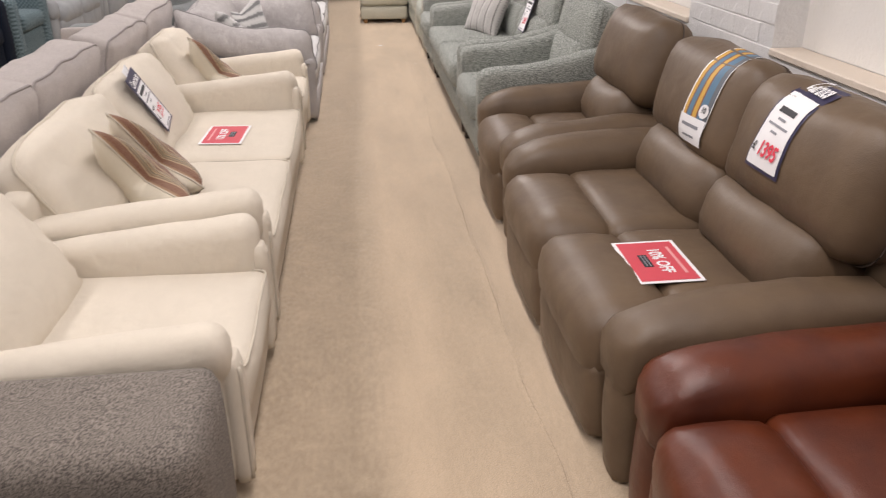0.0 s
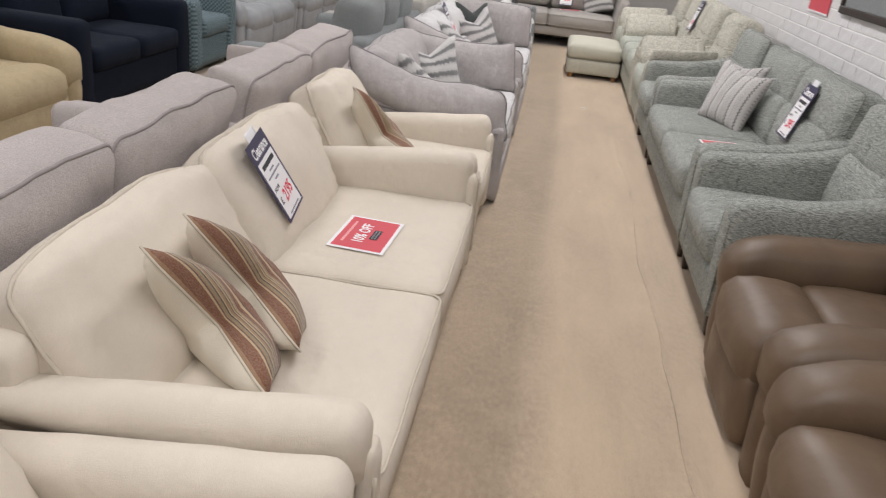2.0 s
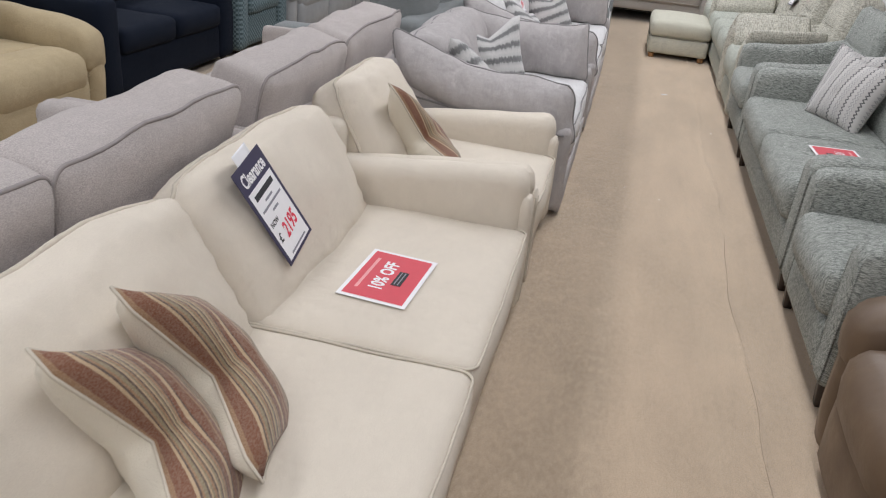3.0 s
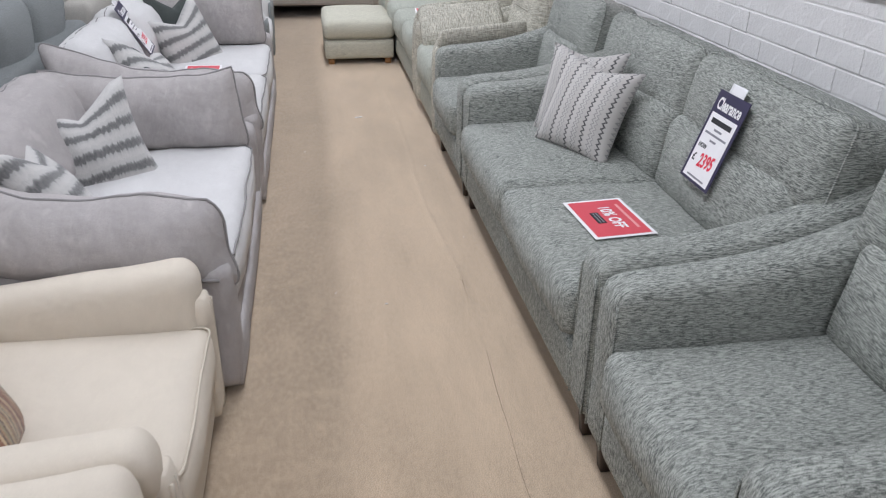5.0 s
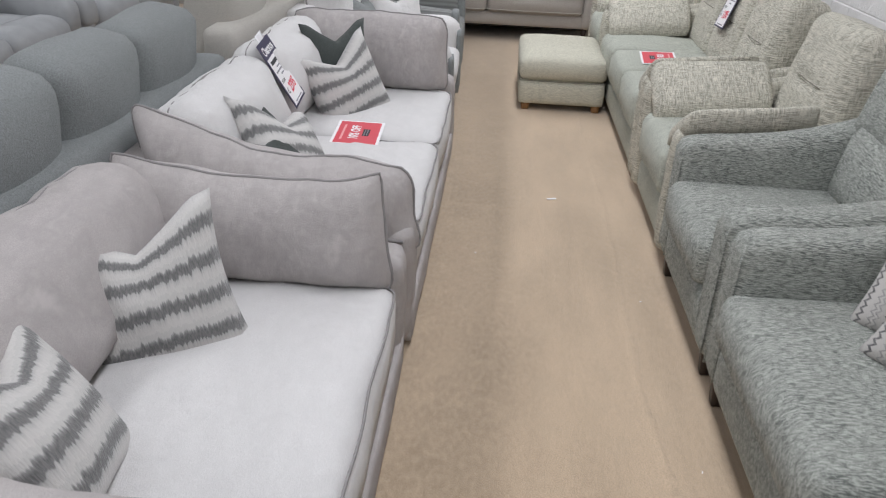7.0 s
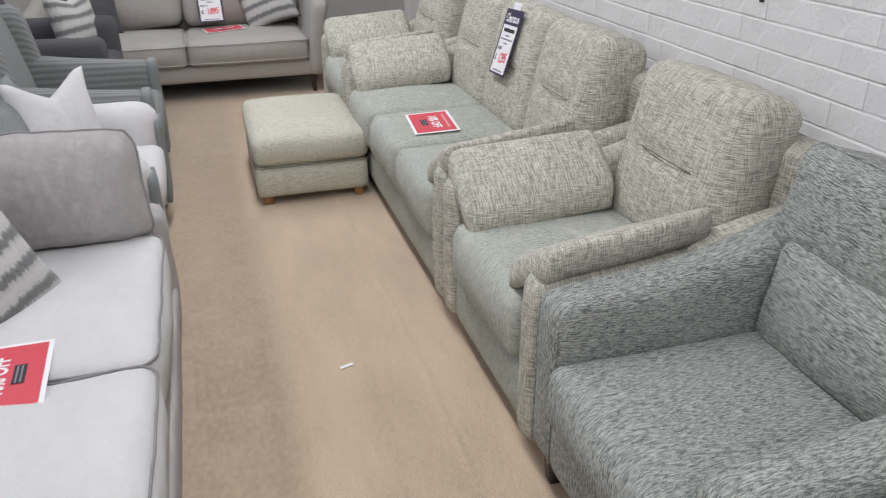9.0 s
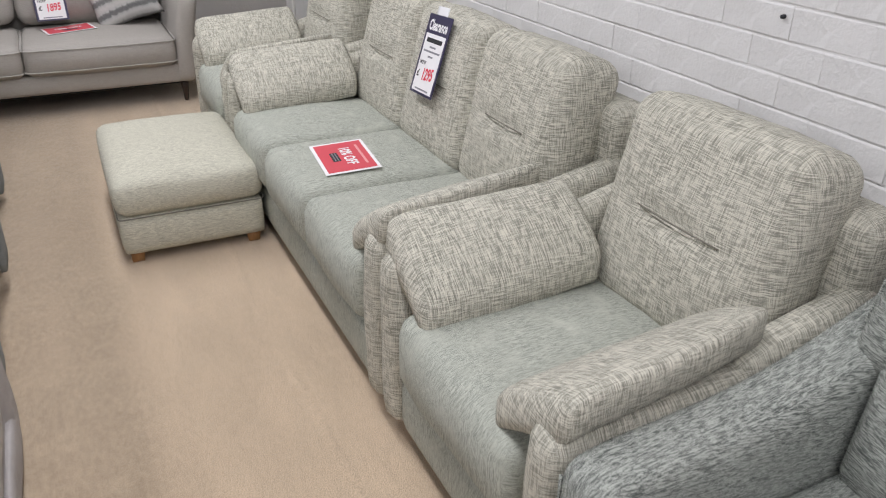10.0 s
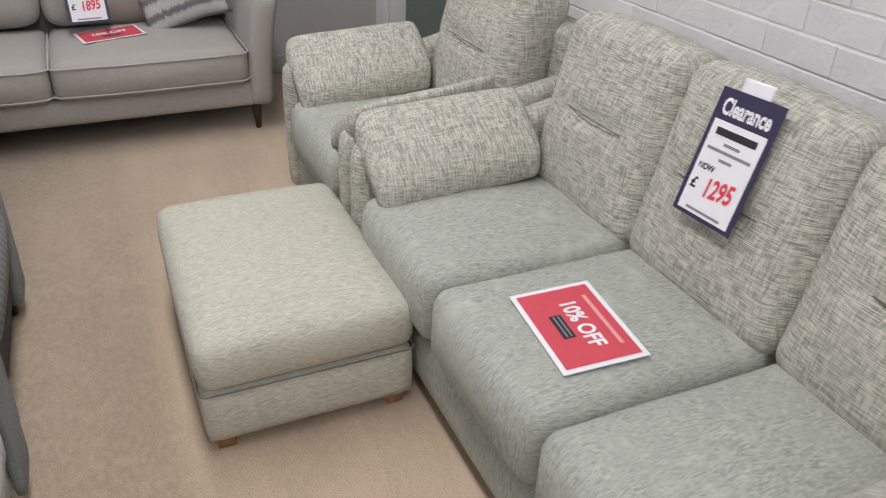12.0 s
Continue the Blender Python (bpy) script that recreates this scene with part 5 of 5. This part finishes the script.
def warranty_strap(y, low):
    t = thing("warranty_strap", "striped ribbon with white card over the leather back", "strap")
    bands = ((-0.13, -0.118, PAPER), (-0.118, -0.085, GOLD), (-0.085, -0.072, RUST), (-0.072, -0.03, BLUE), (-0.03, -0.018, RUST), (-0.018, 0.018, GOLD), (0.018, 0.03, RUST), (0.03, 0.085, BLUE), (0.085, 0.125, GREYBAND), (0.125, 0.13, PAPER))
    for a, b, m in bands:
        draped_sheet("ribbon_stripe", a * 0.66, b * 0.66, 0.06, 0.375, y, low, 1, 0.005, m, t, "", 12)
    card = draped_sheet("white_card", -0.086, 0.086, -0.015, 0.085, y, low, 1, 0.009, PAPER, t, "white printed card")
    draped_sheet("text_line", -0.055, 0.055, 0.045, 0.057, y, low, 1, 0.0105, GREYINK, card, "", 4)
    draped_sheet("text_line", -0.04, 0.04, 0.008, 0.016, y, low, 1, 0.0105, GREYINK, card, "", 4)
    ring = [(0.052 + 0.027 * math.cos(k * math.tau / 20), 0.118 + 0.027 * math.sin(k * math.tau / 20), 0) for k in range(20)]
    disc = part("roundel", (draped(ring, y, low, 1, 0.0085), [tuple(range(20))]), PAPER, t, "white ten-year roundel", smooth=False)
    draped_text("10", 0.030, 0.052, 0.121, y, low, 1, 0.0105, BLACKINK, disc, 0.9)
    return t


GOLD = plain("gold_ribbon", (0.62, 0.36, 0.07), 0.6)
RUST = plain("rust_ribbon", (0.22, 0.085, 0.05), 0.6)
BLUE = plain("blue_ribbon", (0.10, 0.20, 0.30), 0.6)
GREYBAND = plain("grey_ribbon", (0.13, 0.14, 0.16), 0.6)
warranty_strap(2.67, 0.70)


# ---- on the brick wall ----
def wall_picture(y0, y1, z0, z1):
    x = X_WALL - 0.008
    t = thing("picture_frame", "dark framed picture hanging on the white brick", "picture")
    part("print", block((x - 0.012, y0 + 0.04, z0 + 0.04), (x - 0.004, y1 - 0.04, z1 - 0.04), 0), SLATE, t, "dull grey-green print", smooth=False)
    for lo, hi in (((x - 0.03, y0, z0), (x, y1, z0 + 0.045)), ((x - 0.03, y0, z1 - 0.045), (x, y1, z1)), ((x - 0.03, y0, z0 + 0.046), (x, y0 + 0.045, z1 - 0.046)), ((x - 0.03, y1 - 0.045, z0 + 0.046), (x, y1, z1 - 0.046))):
        part("frame_rail", block(lo, hi, 0.006), DARKWOOD, t, smooth=False)
    return t


wall_picture(5.15, 6.72, 1.205, 2.1)
red = new("wall_sign", mesh_of("wall_sign", *block((X_WALL - 0.014, 6.98, 1.155), (X_WALL - 0.008, 7.42, 1.75), 0.001), REDCARD, False))
tagged(red, "coral red paper sign fixed to the white brick", "sign")
part("sign_border", block((X_WALL - 0.0155, 6.98, 1.155), (X_WALL - 0.0145, 7.42, 1.167), 0), PAPER, red, "white rim", smooth=False)

plug = new("wall_plug", mesh_of("wall_plug", *leg_shape(0, 0, 0.012, 0.006, 0.005), BLACKINK))
plug.matrix_world = pose(X_WALL - 0.006, 8.44, 1.185, 0, -90, 0)
tagged(plug, "small dark plug in the white painted brick", "wall plug")

# ---- bits on the carpet ----
def crumb(x, y, long, turn):
    ob = new("paper_scrap", mesh_of("paper_scrap", *pillow_flat((-long / 2, -long / 7, 0.0), (long / 2, long / 7, 0.004), 0.0015), PAPER, False))
    ob.matrix_world = pose(x, y, 0.001, 0, 0, turn)
    return tagged(ob, "small white paper scrap lying on the carpet", "paper scrap", "paper scraps")


for x, y, s, a in ((0.28, 8.53, 0.05, 15), (0.03, 6.16, 0.012, 60), (-0.08, 7.87, 0.012, 25), (0.59, 7.55, 0.012, 10), (0.63, 6.6, 0.012, 80), (0.22, 6.05, 0.012, 0)):
    crumb(x, y, s, a)

# ---- painted bricks, the nearest as pieces of their own ----
COURSE, LONG = 0.0865, 0.232


def brick_shape():
    hx, hy, hz, b = 0.005, LONG / 2 - 0.0004, COURSE / 2 - 0.002, 0.004
    v = [(hx, -hy, -hz), (hx, hy, -hz), (hx, hy, hz), (hx, -hy, hz),
         (-hx + 0.002, -hy, -hz), (-hx + 0.002, hy, -hz), (-hx + 0.002, hy, hz), (-hx + 0.002, -hy, hz),
         (-hx, -hy + 0.0005, -hz + b), (-hx, hy - 0.0005, -hz + b), (-hx, hy - 0.0005, hz - b), (-hx, -hy + 0.0005, hz - b)]
    f = [(8, 11, 10, 9)]
    for k in range(4):
        n = (k + 1) % 4
        f += [(k, n, 4 + n, 4 + k)[::-1], (4 + k, 4 + n, 8 + n, 8 + k)[::-1]]
    return v, f


BRICK = mesh_of("brick", *brick_shape(), WHITE_BRICK, False)
random.seed(5)
z0 = 1.04 - 12 * COURSE
for row in range(7, 16):
    zc = z0 + (row + 0.5) * COURSE
    for a, b in ((Y_NEAR, RECESSES[0][0]), (RECESSES[0][1], RECESSES[1][0]), (RECESSES[1][1], D0 - 0.08)):
        y = a + LONG / 2 + (LONG / 2 if row % 2 else 0)
        while y + LONG / 2 <= b:
            if y > 1.2:
                ob = new("brick", BRICK)
                ob.parent = wall
                ob.matrix_local = pose(X_WALL + random.uniform(-0.0015, 0.0015), y, zc, random.uniform(-0.4, 0.4), 0, random.uniform(-0.5, 0.5))
            y += LONG
